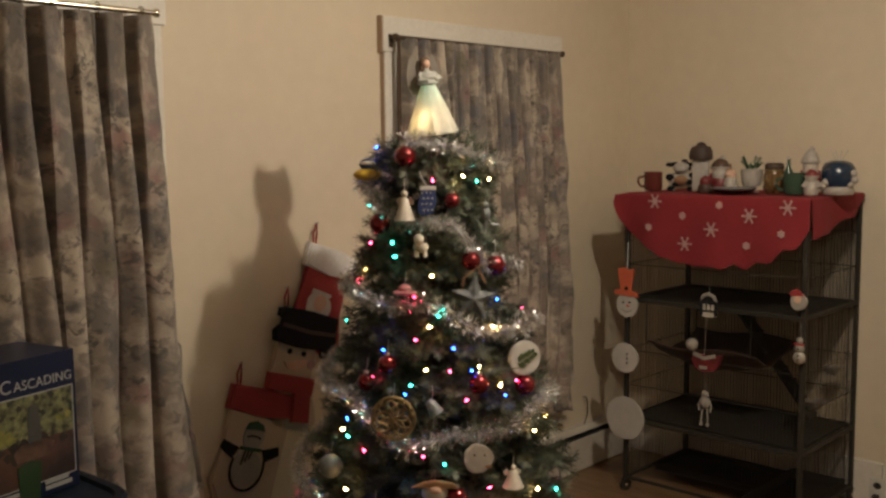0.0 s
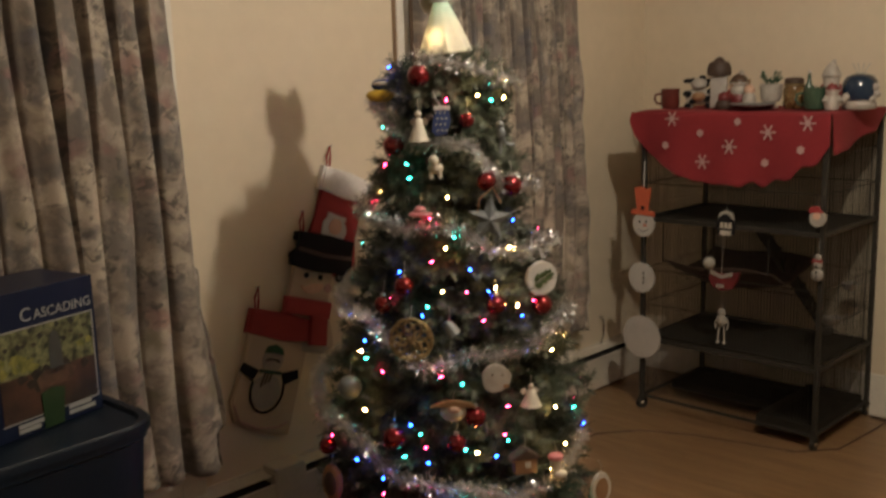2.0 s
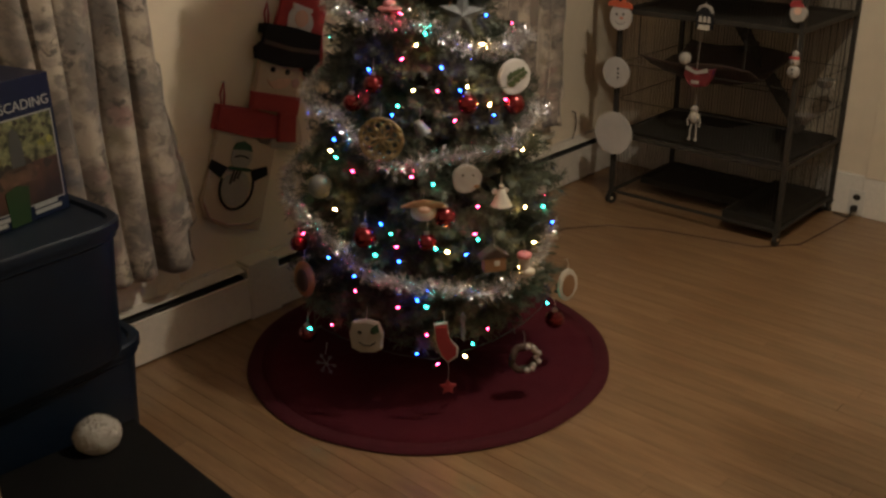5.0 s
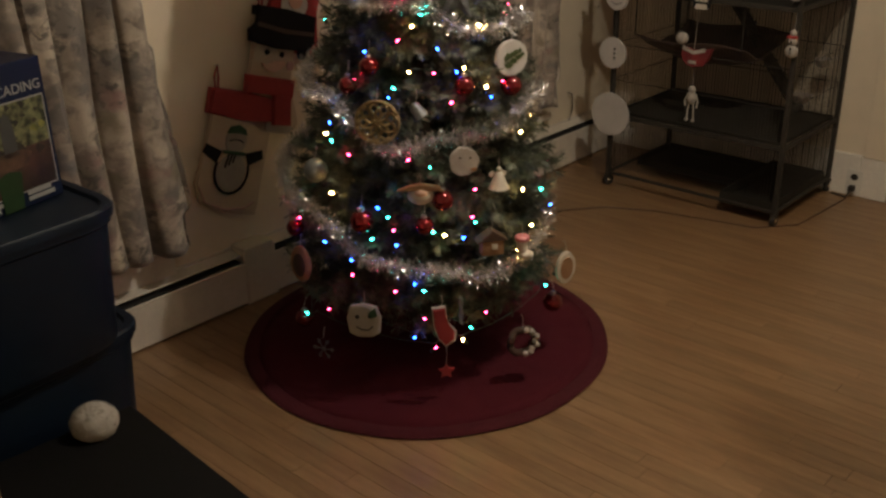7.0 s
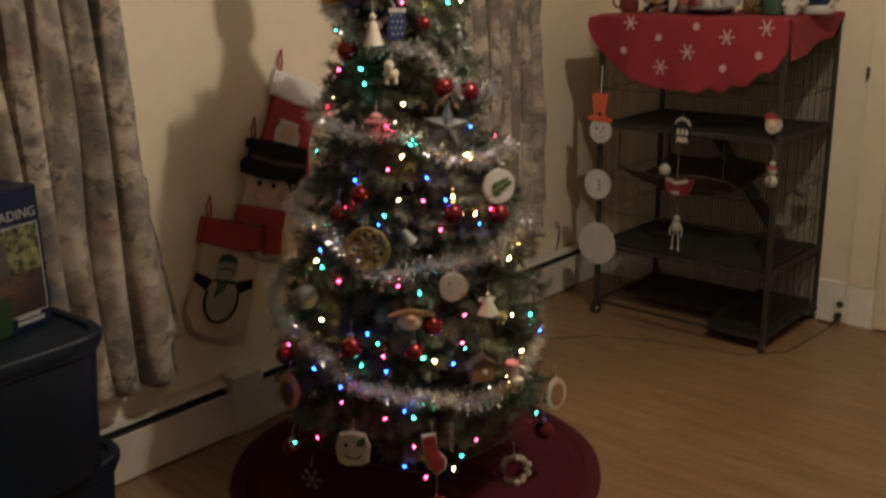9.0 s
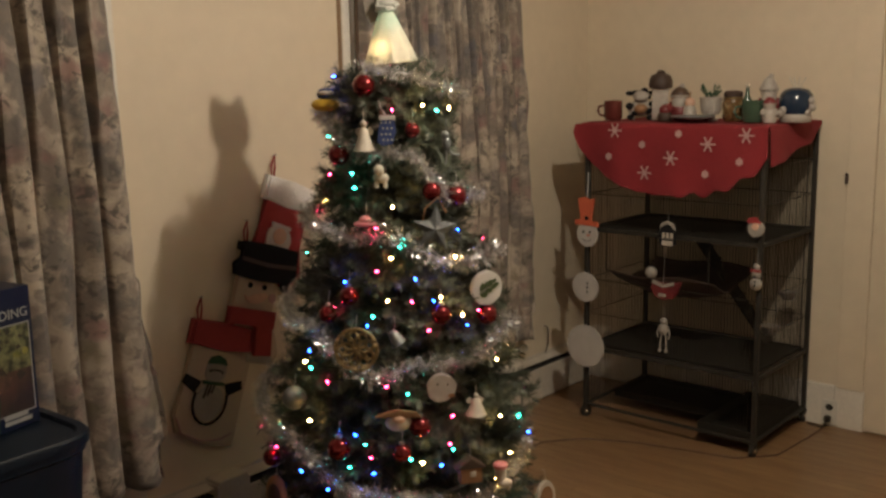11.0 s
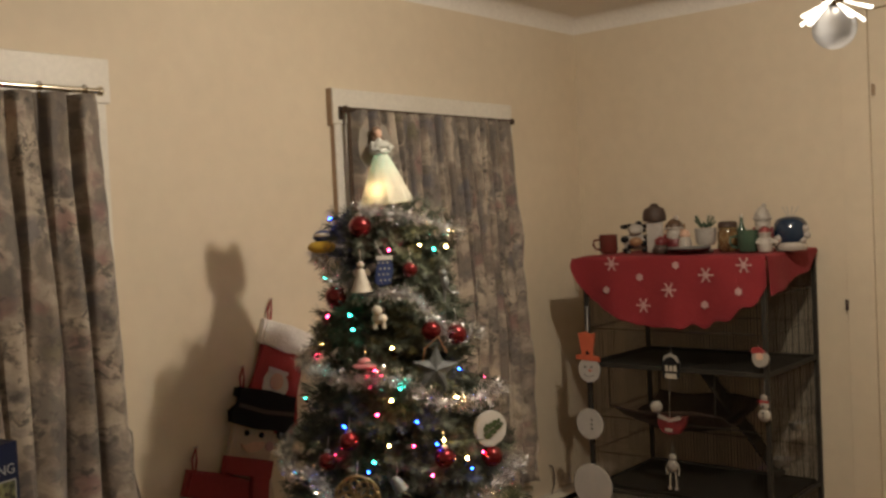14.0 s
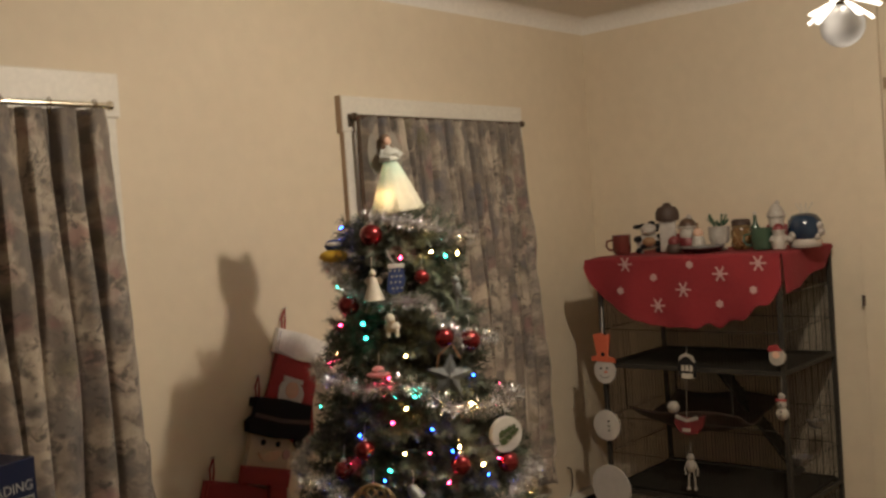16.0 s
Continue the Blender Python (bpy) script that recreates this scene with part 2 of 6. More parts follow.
GREY_PRINT = material("printed_grey", (0.055, 0.058, 0.055), 0.35, scale=30, bump=0)
INK = material("white_ink", (0.33, 0.33, 0.32), 0.5, scale=10, bump=0)
PLATE = material("outlet_plastic", (0.70, 0.67, 0.60), 0.35, scale=10, bump=0)
GREEN_GLASS = material("green_mug_glaze", (0.045, 0.085, 0.055), 0.14, scale=14, coat=0.4)
RED_GLAZE = material("red_mug_glaze", (0.15, 0.035, 0.028), 0.14, scale=14, coat=0.4)
AMBER = material("amber_glass", (0.20, 0.11, 0.04), 0.12, second=(0.10, 0.05, 0.02), scale=30, amount=0.9, coat=0.6)
BLUE_GLASS = material("blue_globe", (0.014, 0.032, 0.065), 0.15, scale=10, amount=0.8, coat=0.5)
DRESS = sheer("angel_gown", (0.74, 0.74, 0.69), 0.35)
ORGANZA = sheer("wing_organza", (0.40, 0.36, 0.31), 0.5)
HAIR = material("doll_hair", (0.16, 0.10, 0.065), 0.7, scale=40, bump=0.5)
TWIG = material("unpainted_edge", (0.36, 0.25, 0.16), 0.7, scale=20)
PINK_FELT = material("faded_flake_felt", (0.47, 0.30, 0.28), 0.9, scale=12, bump=0.2)
FROSTED = glass("frosted_globe", (0.40, 0.385, 0.37), 0.40)
TUBE = glowing("lit_glass_rod", (1.0, 0.92, 0.80), 2.2)
CORD = material("brown_cord", (0.055, 0.020, 0.014), 0.5, scale=14)
WIRE = material("green_wire", (0.012, 0.03, 0.015), 0.5)


for dull in (CHEST, TRAY, BLACK, BLACK_FELT, VELVET):
    dull.node_tree.nodes["Principled BSDF"].inputs["Specular IOR Level"].default_value = 0.12


# ---- mesh helpers ----
def thing(name, label, category, m=None, group="", kind=""):
    ob = new(name)
    ob.empty_display_size = 0.05
    ob.matrix_world = m or Matrix()
    return tagged(ob, label, category, group, kind)


def part(name, bm, mat, parent=None, label="", smooth=True):
    me = bpy.data.meshes.new(name)
    bm.to_mesh(me)
    bm.free()
    for one in mat if isinstance(mat, (list, tuple)) else [mat]:
        me.materials.append(one)
    if smooth:
        me.polygons.foreach_set("use_smooth", [True] * len(me.polygons))
        me.set_sharp_from_angle(angle=radians(38))
    ob = new(name, me)
    ob.parent = parent
    return tagged(ob, label)


def again(name, me, parent, m):
    """One more piece on a shared mesh."""
    ob = new(name, me)
    ob.parent = parent
    ob.matrix_local = m
    return ob


def box(bm, size, at=(0, 0, 0), bevel=0.0, m=None, slot=0):
    had = set(bm.faces)
    r = bmesh.ops.create_cube(bm, size=1, matrix=Matrix.Translation(at) @ Matrix.Diagonal((*size, 1)))
    if bevel:
        edges = {e for v in r["verts"] for e in v.link_edges}
        bmesh.ops.bevel(bm, geom=list(edges), offset=bevel, segments=2, affect="EDGES", profile=0.6)
    fresh = [f for f in bm.faces if f not in had]
    for f in fresh:
        f.material_index = slot
    if m:
        bmesh.ops.transform(bm, matrix=m, verts=list({v for f in fresh for v in f.verts}))
    return bm


def rod(bm, a, b, r, r2=None, seg=8, slot=0):
    a, b = Vector(a), Vector(b)
    m = Matrix.Translation((a + b) / 2) @ (b - a).to_track_quat("Z", "Y").to_matrix().to_4x4()
    had = set(bm.faces) if slot else ()
    bmesh.ops.create_cone(bm, cap_ends=True, segments=seg, radius1=r, radius2=r if r2 is None else r2, depth=(b - a).length, matrix=m)
    if slot:
        for f in bm.faces:
            if f not in had:
                f.material_index = slot
    return bm


def ball(bm, at, r, squash=(1, 1, 1), seg=16, slot=0):
    had = set(bm.faces) if slot else ()
    bmesh.ops.create_uvsphere(bm, u_segments=seg, v_segments=seg // 2 + 2, radius=r, matrix=Matrix.Translation(at) @ Matrix.Diagonal((*squash, 1)))
    if slot:
        for f in bm.faces:
            if f not in had:
                f.material_index = slot
    return bm


def lathe(bm, profile, at=(0, 0, 0), seg=24, slot=0):
    """A surface of revolution about z through (radius, height) points."""
    rings = []
    for r, z in profile:
        rings.append([bm.verts.new((at[0] + r * math.cos(2 * math.pi * k / seg), at[1] + r * math.sin(2 * math.pi * k / seg), at[2] + z)) for k in range(seg)])
    for lo, hi in zip(rings, rings[1:]):
        for k in range(seg):
            bm.faces.new((lo[k], lo[(k + 1) % seg], hi[(k + 1) % seg], hi[k])).material_index = slot
    bm.faces.new(reversed(rings[0])).material_index = slot
    bm.faces.new(rings[-1]).material_index = slot
    return bm


def tube(bm, points, r, seg=6):
    """A round bar along points."""
    points = [Vector(p) for p in points]
    rings = []
    for i, p in enumerate(points):
        way = (points[min(i + 1, len(points) - 1)] - points[max(i - 1, 0)]).normalized()
        side = way.cross(Vector((0, 0, 1)) if abs(way.z) < 0.95 else Vector((1, 0, 0))).normalized()
        up = side.cross(way)
        rings.append([bm.verts.new(p + r * (math.cos(2 * math.pi * k / seg) * side + math.sin(2 * math.pi * k / seg) * up)) for k in range(seg)])
    for lo, hi in zip(rings, rings[1:]):
        for k in range(seg):
            bm.faces.new((lo[k], lo[(k + 1) % seg], hi[(k + 1) % seg], hi[k]))
    bm.faces.new(reversed(rings[0]))
    bm.faces.new(rings[-1])
    return bm


def plate(bm, outline, thick, depth=0.0, bevel=0.0, slot=0):
    """A flat piece cut to an outline in (y, z), its face towards +x at x = depth."""
    front = [bm.verts.new((depth, y, z)) for y, z in outline]
    back = [bm.verts.new((depth - thick, y, z)) for y, z in outline]
    face = bm.faces.new(front)
    face.material_index = slot
    bm.faces.new(reversed(back)).material_index = slot
    n = len(front)
    for k in range(n):
        bm.faces.new((front[k], back[k], back[(k + 1) % n], front[(k + 1) % n])).material_index = slot
    if bevel:
        bmesh.ops.bevel(bm, geom=list(face.edges), offset=bevel, segments=2, affect="EDGES")
    bmesh.ops.recalc_face_normals(bm, faces=bm.faces)
    return bm


def circle(r, y=0.0, z=0.0, seg=28, wob=0.0, squash=1.0):
    return [(y + r * (1 + wob * math.sin(5 * a + 1)) * math.cos(a), z + squash * r * (1 + wob * math.cos(3 * a)) * math.sin(a))
            for a in (2 * math.pi * k / seg for k in range(seg))]


def star(points, outer, inner, y=0.0, z=0.0, turn=90):
    return [(y + (outer if k % 2 == 0 else inner) * math.cos(radians(turn) + math.pi * k / points),
             z + (outer if k % 2 == 0 else inner) * math.sin(radians(turn) + math.pi * k / points)) for k in range(2 * points)]


def fresh():
    return bmesh.new()


def letters(name, text, size, mat, parent, m):
    data = bpy.data.curves.new(name, "FONT")
    data.body, data.size, data.extrude, data.align_x = text, size, 0.0005, "CENTER"
    ob = bpy.data.objects.new(name, data)
    me = bpy.data.meshes.new_from_object(ob)
    me.name = name
    bpy.data.objects.remove(ob)
    me.materials.append(mat)
    made = new(name, me)
    made.parent = parent
    made.matrix_local = m
    return made


# ---- the room ----
HIGH = 2.55
WEST, SOUTH = -5.6, -4.6


def setting(name, bm, mat, label, smooth=False):
    ob = part(name, bm, mat, None, "", smooth)
    return tagged(ob, label, name.split("_")[0], "", "structure")


def window_wall():
    """The wall with two windows, cut by butted blocks round the openings."""
    bm = fresh()
    xs = [WEST - 0.2, -3.70, -2.76, -1.64, -0.70, 0.2]
    for a, b, solid in zip(xs, xs[1:], (1, 0, 1, 0, 1)):
        if solid:
            box(bm, (b - a, 0.2, HIGH), ((a + b) / 2, 0.1, HIGH / 2))
        else:
            box(bm, (b - a, 0.2, 0.42), ((a + b) / 2, 0.1, 0.21))
            box(bm, (b - a, 0.2, HIGH - 1.98), ((a + b) / 2, 0.1, (HIGH + 1.98) / 2))
    return setting("wall_north", bm, PAINT, "cream painted plaster wall with two window openings")


window_wall()
setting("wall_east", box(fresh(), (0.2, -SOUTH, HIGH), (0.1, SOUTH / 2, HIGH / 2)), PAINT, "cream painted plaster wall behind the black cage")
setting("wall_south", box(fresh(), (-WEST + 0.4, 0.2, HIGH), (WEST / 2, SOUTH - 0.1, HIGH / 2)), PAINT, "plain cream painted wall closing the room")
setting("wall_west", box(fresh(), (0.2, -SOUTH, HIGH), (WEST - 0.1, SOUTH / 2, HIGH / 2)), PAINT, "plain cream painted wall closing the room")
setting("ceiling", box(fresh(), (-WEST + 0.4, -SOUTH + 0.4, 0.1), (WEST / 2, SOUTH / 2, HIGH + 0.05)), CEILING, "off-white textured plaster ceiling")
setting("backdrop", box(fresh(), (8, 0.05, 4), (-2.5, 1.6, 1.5)), BLACK, "dark night outside the windows")


def cove():
    """A hollow moulding where walls meet the ceiling."""
    bm = fresh()
    outline = [(0, 0)] + [(0.075 * (1 - math.cos(a)), -0.075 + 0.075 * math.sin(a) - 0.0) for a in (radians(9 * k) for k in range(11))]
    for run, turn, at in ((-WEST, 0, (0, -0.001, HIGH - 0.001)), (-SOUTH, -90, (-0.001, 0, HIGH - 0.001))):
        m = pose(*at, 0, 0, turn)
        ends = []
        for x in (0, -run if turn == 0 else run):
            ends.append([bm.verts.new(m @ (Vector((x, -0.08 + q, p)) if turn == 0 else Vector((x, -0.08 + q, p)))) for q, p in ((0.08 - u, v) for u, v in outline)])
        n = len(outline)
        for k in range(n):
            bm.faces.new((ends[0][k], ends[0][(k + 1) % n], ends[1][(k + 1) % n], ends[1][k]))
    bmesh.ops.recalc_face_normals(bm, faces=bm.faces)
    return setting("trim_cove", bm, CEILING, "plaster cove between cream walls and ceiling", True)


cove()


def window(number, left, right, top):
    """Casing, sash, panes and stool of a window with its opening between left and right."""
    w = thing(f"window_{number}", "white painted wooden sash window with flat casing, dark night outside", "window", None, "", "structure")
    for name, size, at in (("casing_left", (0.09, 0.022, top - 0.20), (left - 0.038, -0.011, (top - 0.08 + 0.12) / 2 + 0.02)),
                           ("casing_right", (0.09, 0.022, top - 0.20), (right + 0.038, -0.011, (top - 0.08 + 0.12) / 2 + 0.02)),
                           ("head_casing", (right - left + 0.19, 0.03, 0.135), ((left + right) / 2, -0.015, top - 0.068)),
                           ("window_sill", (right - left + 0.24, 0.045, 0.03), ((left + right) / 2, -0.022, 0.275)),
                           ("apron", (right - left + 0.16, 0.018, 0.07), ((left + right) / 2, -0.009, 0.223))):
        part(name, box(fresh(), size, at, 0.004), TRIM, w, smooth=False)
    part("edge_bead", box(fresh(), (0.005, 0.020, top - 0.33), (left - 0.0865, -0.010, (top + 0.06) / 2), 0.002), TWIG, w, smooth=False)
    part("edge_bead", box(fresh(), (0.006, 0.026, 0.14), (left - 0.099, -0.013, top - 0.07), 0.002), TWIG, w, smooth=False)
    mid, wide = (left + right) / 2, right - left
    for z0, z1, y in ((0.42, 1.21, 0.06), (1.19, 1.98, 0.10)):
        frame_bm = fresh()
        for s in (-1, 1):
            box(frame_bm, (0.05, 0.035, z1 - z0), (mid + s * (wide / 2 - 0.025), y, (z0 + z1) / 2), 0.003)
        for z in (z0 + 0.025, z1 - 0.025):
            box(frame_bm, (wide - 0.1, 0.035, 0.05), (mid, y, z), 0.003)
        sash = part("sash", frame_bm, TRIM, w, smooth=False)
        part("pane", box(fresh(), (wide - 0.1, 0.004, z1 - z0 - 0.1), (mid, y, (z0 + z1) / 2)), GLASS, sash)
    return w


window(1, -3.70, -2.76, 2.10)
window(2, -1.645, -0.70, 2.08)


def curtain(name, label, left, right, top, bottom, flare, folds, seed, y0=-0.055, depth=0.032, wander=0.3, cloth=0.24):
    """A pleated curtain: broad ridges and narrow valleys that wander on the way down, its print laid along the cloth."""
    rnd = random.Random(seed)
    cols, rows = folds * 20, 72
    bm = fresh()
    uv = bm.loops.layers.uv.new("UVMap")
    amp = [rnd.uniform(0.4, 1.3) for _ in range(folds + 2)]
    grid = []
    for j in range(rows + 1):
        v = j / rows
        z = top - v * (top - bottom)
        line = []
        for i in range(cols + 1):
            u = i / cols
            k = u * folds
            n0 = int(k)
            ease = min(1.0, v * 2.2)
            p = k + wander * ease * noise.noise(Vector((0.55 * k, 1.5 * v, seed))) + 0.12 * math.sin(1.9 * n0 + seed) * ease
            a = amp[n0] * (1 - (k - n0)) + amp[n0 + 1] * (k - n0)
            ridge = -math.cos(2 * math.pi * p)
            fold = math.tanh(2.4 * (ridge + 0.42)) / math.tanh(2.4)
            body = -depth * a * (0.62 + 0.38 * min(1, v * 3.5)) * fold
            body += 0.20 * depth * math.sin(4 * math.pi * p + 2 * v + seed) * ease + 0.010 * noise.noise(Vector((2.2 * k, 4 * v, 3 + seed)))
            gather = -0.014 * math.exp(-((p - round(p)) / 0.10) ** 2) * max(0, 1 - v * 6)
            sway = 0.012 * math.sin(3.1 * v + 5 * u + seed)
            edge = max(0.0, (u - 0.94) / 0.06)
            torn = edge * (0.014 * noise.noise(Vector((0, 14 * v, seed))) + 0.018 * (v > 0.60) + 0.012 * (v > 0.78) - 0.030 * (v > 0.93))
            x = left + u * (right - left) + flare * v ** 1.15 * u + 0.5 * sway - 0.016 * math.sin(2 * math.pi * p) * ease + torn
            hem = 0.014 * noise.noise(Vector((k, 0, seed))) * v ** 8
            line.append((bm.verts.new((x, y0 + body + gather + sway * 0.4, z + hem)), k * cloth, z))
        grid.append(line)
    for lo, hi in zip(grid, grid[1:]):
        for i in range(cols):
            four = (lo[i], lo[i + 1], hi[i + 1], hi[i])
            f = bm.faces.new([q[0] for q in four])
            for loop, q in zip(f.loops, four):
                loop[uv].uv = (q[1], q[2])
    c = thing(name, label, "curtain")
    sheet = part("panel", bm, CURTAIN, c)
    skin = sheet.modifiers.new("thickness", "SOLIDIFY")
    skin.thickness = 0.0025
    return c


curtain("curtain", "floral grey and mauve pleated curtain hanging on a shiny rod", -3.78, -2.752, 1.975, 0.325, 0.068, 11, 3, -0.095, 0.054, 0.55, 0.19)
curtain("curtain", "floral grey and mauve curtain gathered on a thin dark rod", -1.680, -0.690, 1.995, 0.34, 0.060, 13, 8, -0.066, 0.048, 0.9, 0.16)


TWIG_ROD = material("dark_bronze", (0.085, 0.055, 0.035), 0.45, metal=0.3, scale=20)
lining = thing("curtain_edge_band", "dark brown band along the curtain's edge", "curtain band")
part("band", box(fresh(), (0.016, 0.006, 1.56), (-1.692, -0.062, 1.215), 0.002), TWIG_ROD, lining)


def curtain_rod(left, right, z, y, r, mat, rings, label):
    c = thing("curtain_rod", label, "curtain rod")
    part("bar", rod(fresh(), (left, y, z), (right, y, z), r, seg=12), mat, c)
    for x in (left, right):
        part("finial", lathe(fresh(), [(0.002, -0.012), (r * 1.5, -0.006), (r * 1.7, 0.0), (r * 1.5, 0.006), (0.002, 0.012)], (0, 0, 0), 12), mat, c).matrix_local = pose(x, y, z, 0, 90, 0)
        bracket = fresh()
        tube(bracket, [(x, y, z), (x, y * 0.5, z - 0.004), (x, -0.033, z - 0.012)], r * 0.6)
        box(bracket, (0.02, 0.004, 0.05), (x, -0.033, z - 0.012), 0.001)
        part("bracket", bracket, mat, c)
    if rings:
        hoop = fresh()
        tube(hoop, [(0, (r + 0.006) * math.cos(a), (r + 0.006) * math.sin(a)) for a in (2 * math.pi * k / 16 for k in range(17))], 0.0022)
        rod(hoop, (0, 0, -r - 0.006), (0, 0, -r - 0.022), 0.004)
        first = part("ring", hoop, ROD, c)
        first.matrix_local = pose(left + 0.05, y, z)
        for k in range(1, rings):
            again("ring", first.data, c, pose(left + 0.05 + k * (right - left - 0.1) / (rings - 1), y, z))
    return c


curtain_rod(-3.80, -2.735, 1.99, -0.09, 0.009, CHROME, 8, "polished metal curtain rod with small rings")
curtain_rod(-1.705, -0.648, 1.998, -0.060, 0.0085, TWIG_ROD, 0, "thin dark bronze curtain rod on the window casing")


def heater(left, right):
    """A baseboard convector with a lipped cover and a dark slot."""
    h = thing("baseboard_heater", "off-white enamelled baseboard heater along the window wall", "heater")
    bm = fresh()
    box(bm, (right - left, 0.006, 0.205), ((left + right) / 2, -0.003, 0.1025))
    part("back_panel", bm, ENAMEL, h, smooth=False)
    part("front_cover", box(fresh(), (right - left, 0.006, 0.150), ((left + right) / 2, -0.074, 0.083), 0.002), ENAMEL, h, smooth=False)
    part("damper", box(fresh(), (right - left, 0.052, 0.004), (0, 0, 0), 0.001, pose((left + right) / 2, -0.033, 0.190, 10)), ENAMEL, h, smooth=False)
    # solid block for the fins, raised and blackened to stand for the slot's shade
    part("fin_shade_block", box(fresh(), (right - left - 0.02, 0.052, 0.135), ((left + right) / 2, -0.034, 0.0975)), SHADOW_GAP, h, smooth=False)
    part("lip", rod(fresh(), (left, -0.075, 0.160), (right, -0.075, 0.160), 0.005, seg=8), ENAMEL, h)
    for x in (left + 0.003, right - 0.003):
        part("end_cap", box(fresh(), (0.006, 0.079, 0.20), (x, -0.0395, 0.10), 0.002), ENAMEL, h, smooth=False)
    return h


heater(WEST + 0.1, -2.435)
heater(-2.31, -0.08)
joint = thing("heater_joint", "off-white sheet metal joint cover between two heater runs", "heater")
part("cover", box(fresh(), (0.128, 0.080, 0.215), (-2.3725, -0.040, 0.1075), 0.006), ENAMEL, joint, smooth=False)

setting("baseboard_east", box(fresh(), (0.018, 1.319, 0.19), (-0.009, -0.6605, 0.095), 0.004), TRIM, "white painted baseboard under the cream wall")


def door_surround():
    d = thing("door_1", "cream painted closed door with flat white casing", "door", None, "", "structure")
    part("casing_left", box(fresh(), (0.022, 0.115, 2.17), (-0.011, -1.3835, 1.27), 0.005), PAINT, d, smooth=False)
    part("plinth_block", box(fresh(), (0.0165, 0.125, 0.185), (-0.00825, -1.3835, 0.0925), 0.004), TRIM, d, smooth=False)
    part("casing_right", box(fresh(), (0.022, 0.115, 2.355), (-0.011, -2.39, 1.1775), 0.005), PAINT, d, smooth=False)
    part("head_casing", box(fresh(), (0.026, 1.15, 0.10), (-0.013, -1.885, 2.405), 0.005), PAINT, d, smooth=False)
    slab = fresh()
    box(slab, (0.012, 0.87, 2.34), (-0.006, -1.89, 1.18), 0.003)
    for z in (0.55, 1.55):
        box(slab, (0.010, 0.56, 0.78), (-0.014, -1.90, z), 0.006)
    part("leaf", slab, PAINT, d, smooth=False)
    for z, y in ((1.12, -1.322), (2.02, -1.456)):
        pin = fresh()
        rod(pin, (-0.024, y, z - 0.024), (-0.024, y, z + 0.024), 0.004)
        box(pin, (0.004, 0.010, 0.044), (-0.0235, y - 0.006, z), 0.001)
        part("hinge", pin, BROWN if z < 1.5 else TWIG, d)


door_surround()


# ---- hanging ceiling fixture ----
def fixture():
    """A hanging lamp: a stem, a hub with bright glass rods and a frosted ball below."""
    f = thing("hanging_lamp", "hanging lamp with bright glass rods round a frosted glass ball", "lamp", pose(-2.092, -1.994, 0))
    part("canopy", lathe(fresh(), [(0.01, 2.530), (0.045, 2.536), (0.05, 2.549), (0.002, 2.549)]), ROD, f)
    part("stem", rod(fresh(), (0, 0, 2.03), (0, 0, 2.535), 0.002), ROD, f)
    part("hub", lathe(fresh(), [(0.004, 1.985), (0.020, 1.992), (0.026, 2.01), (0.018, 2.03), (0.004, 2.04)]), ROD, f)
    part("globe", ball(fresh(), (0, 0, 1.945), 0.047, seg=28), FROSTED, f)
    for k in range(9):
        a, low = 2 * math.pi * k / 9 + 0.5, (-0.072, -0.022, -0.060)[k % 3]
        bm = fresh()
        rod(bm, (0, 0, 0.014), (0, 0, 0.086), 0.0034, 0.0090, seg=10)
        bmesh.ops.transform(bm, matrix=Matrix.Diagonal((1, 0.45, 1, 1)), verts=bm.verts)
        part("glass_rod", bm, TUBE, f).matrix_local = Matrix.Translation((0, 0, 2.008)) @ Vector((math.cos(a), math.sin(a), low / 0.08)).to_track_quat("Z", "Y").to_matrix().to_4x4()
    return f


fixture()


# ---- the cage and what hangs on it ----
CX0, CX1, CY0, CY1, CTOP = -0.577, -0.030, -1.190, -0.375, 1.365


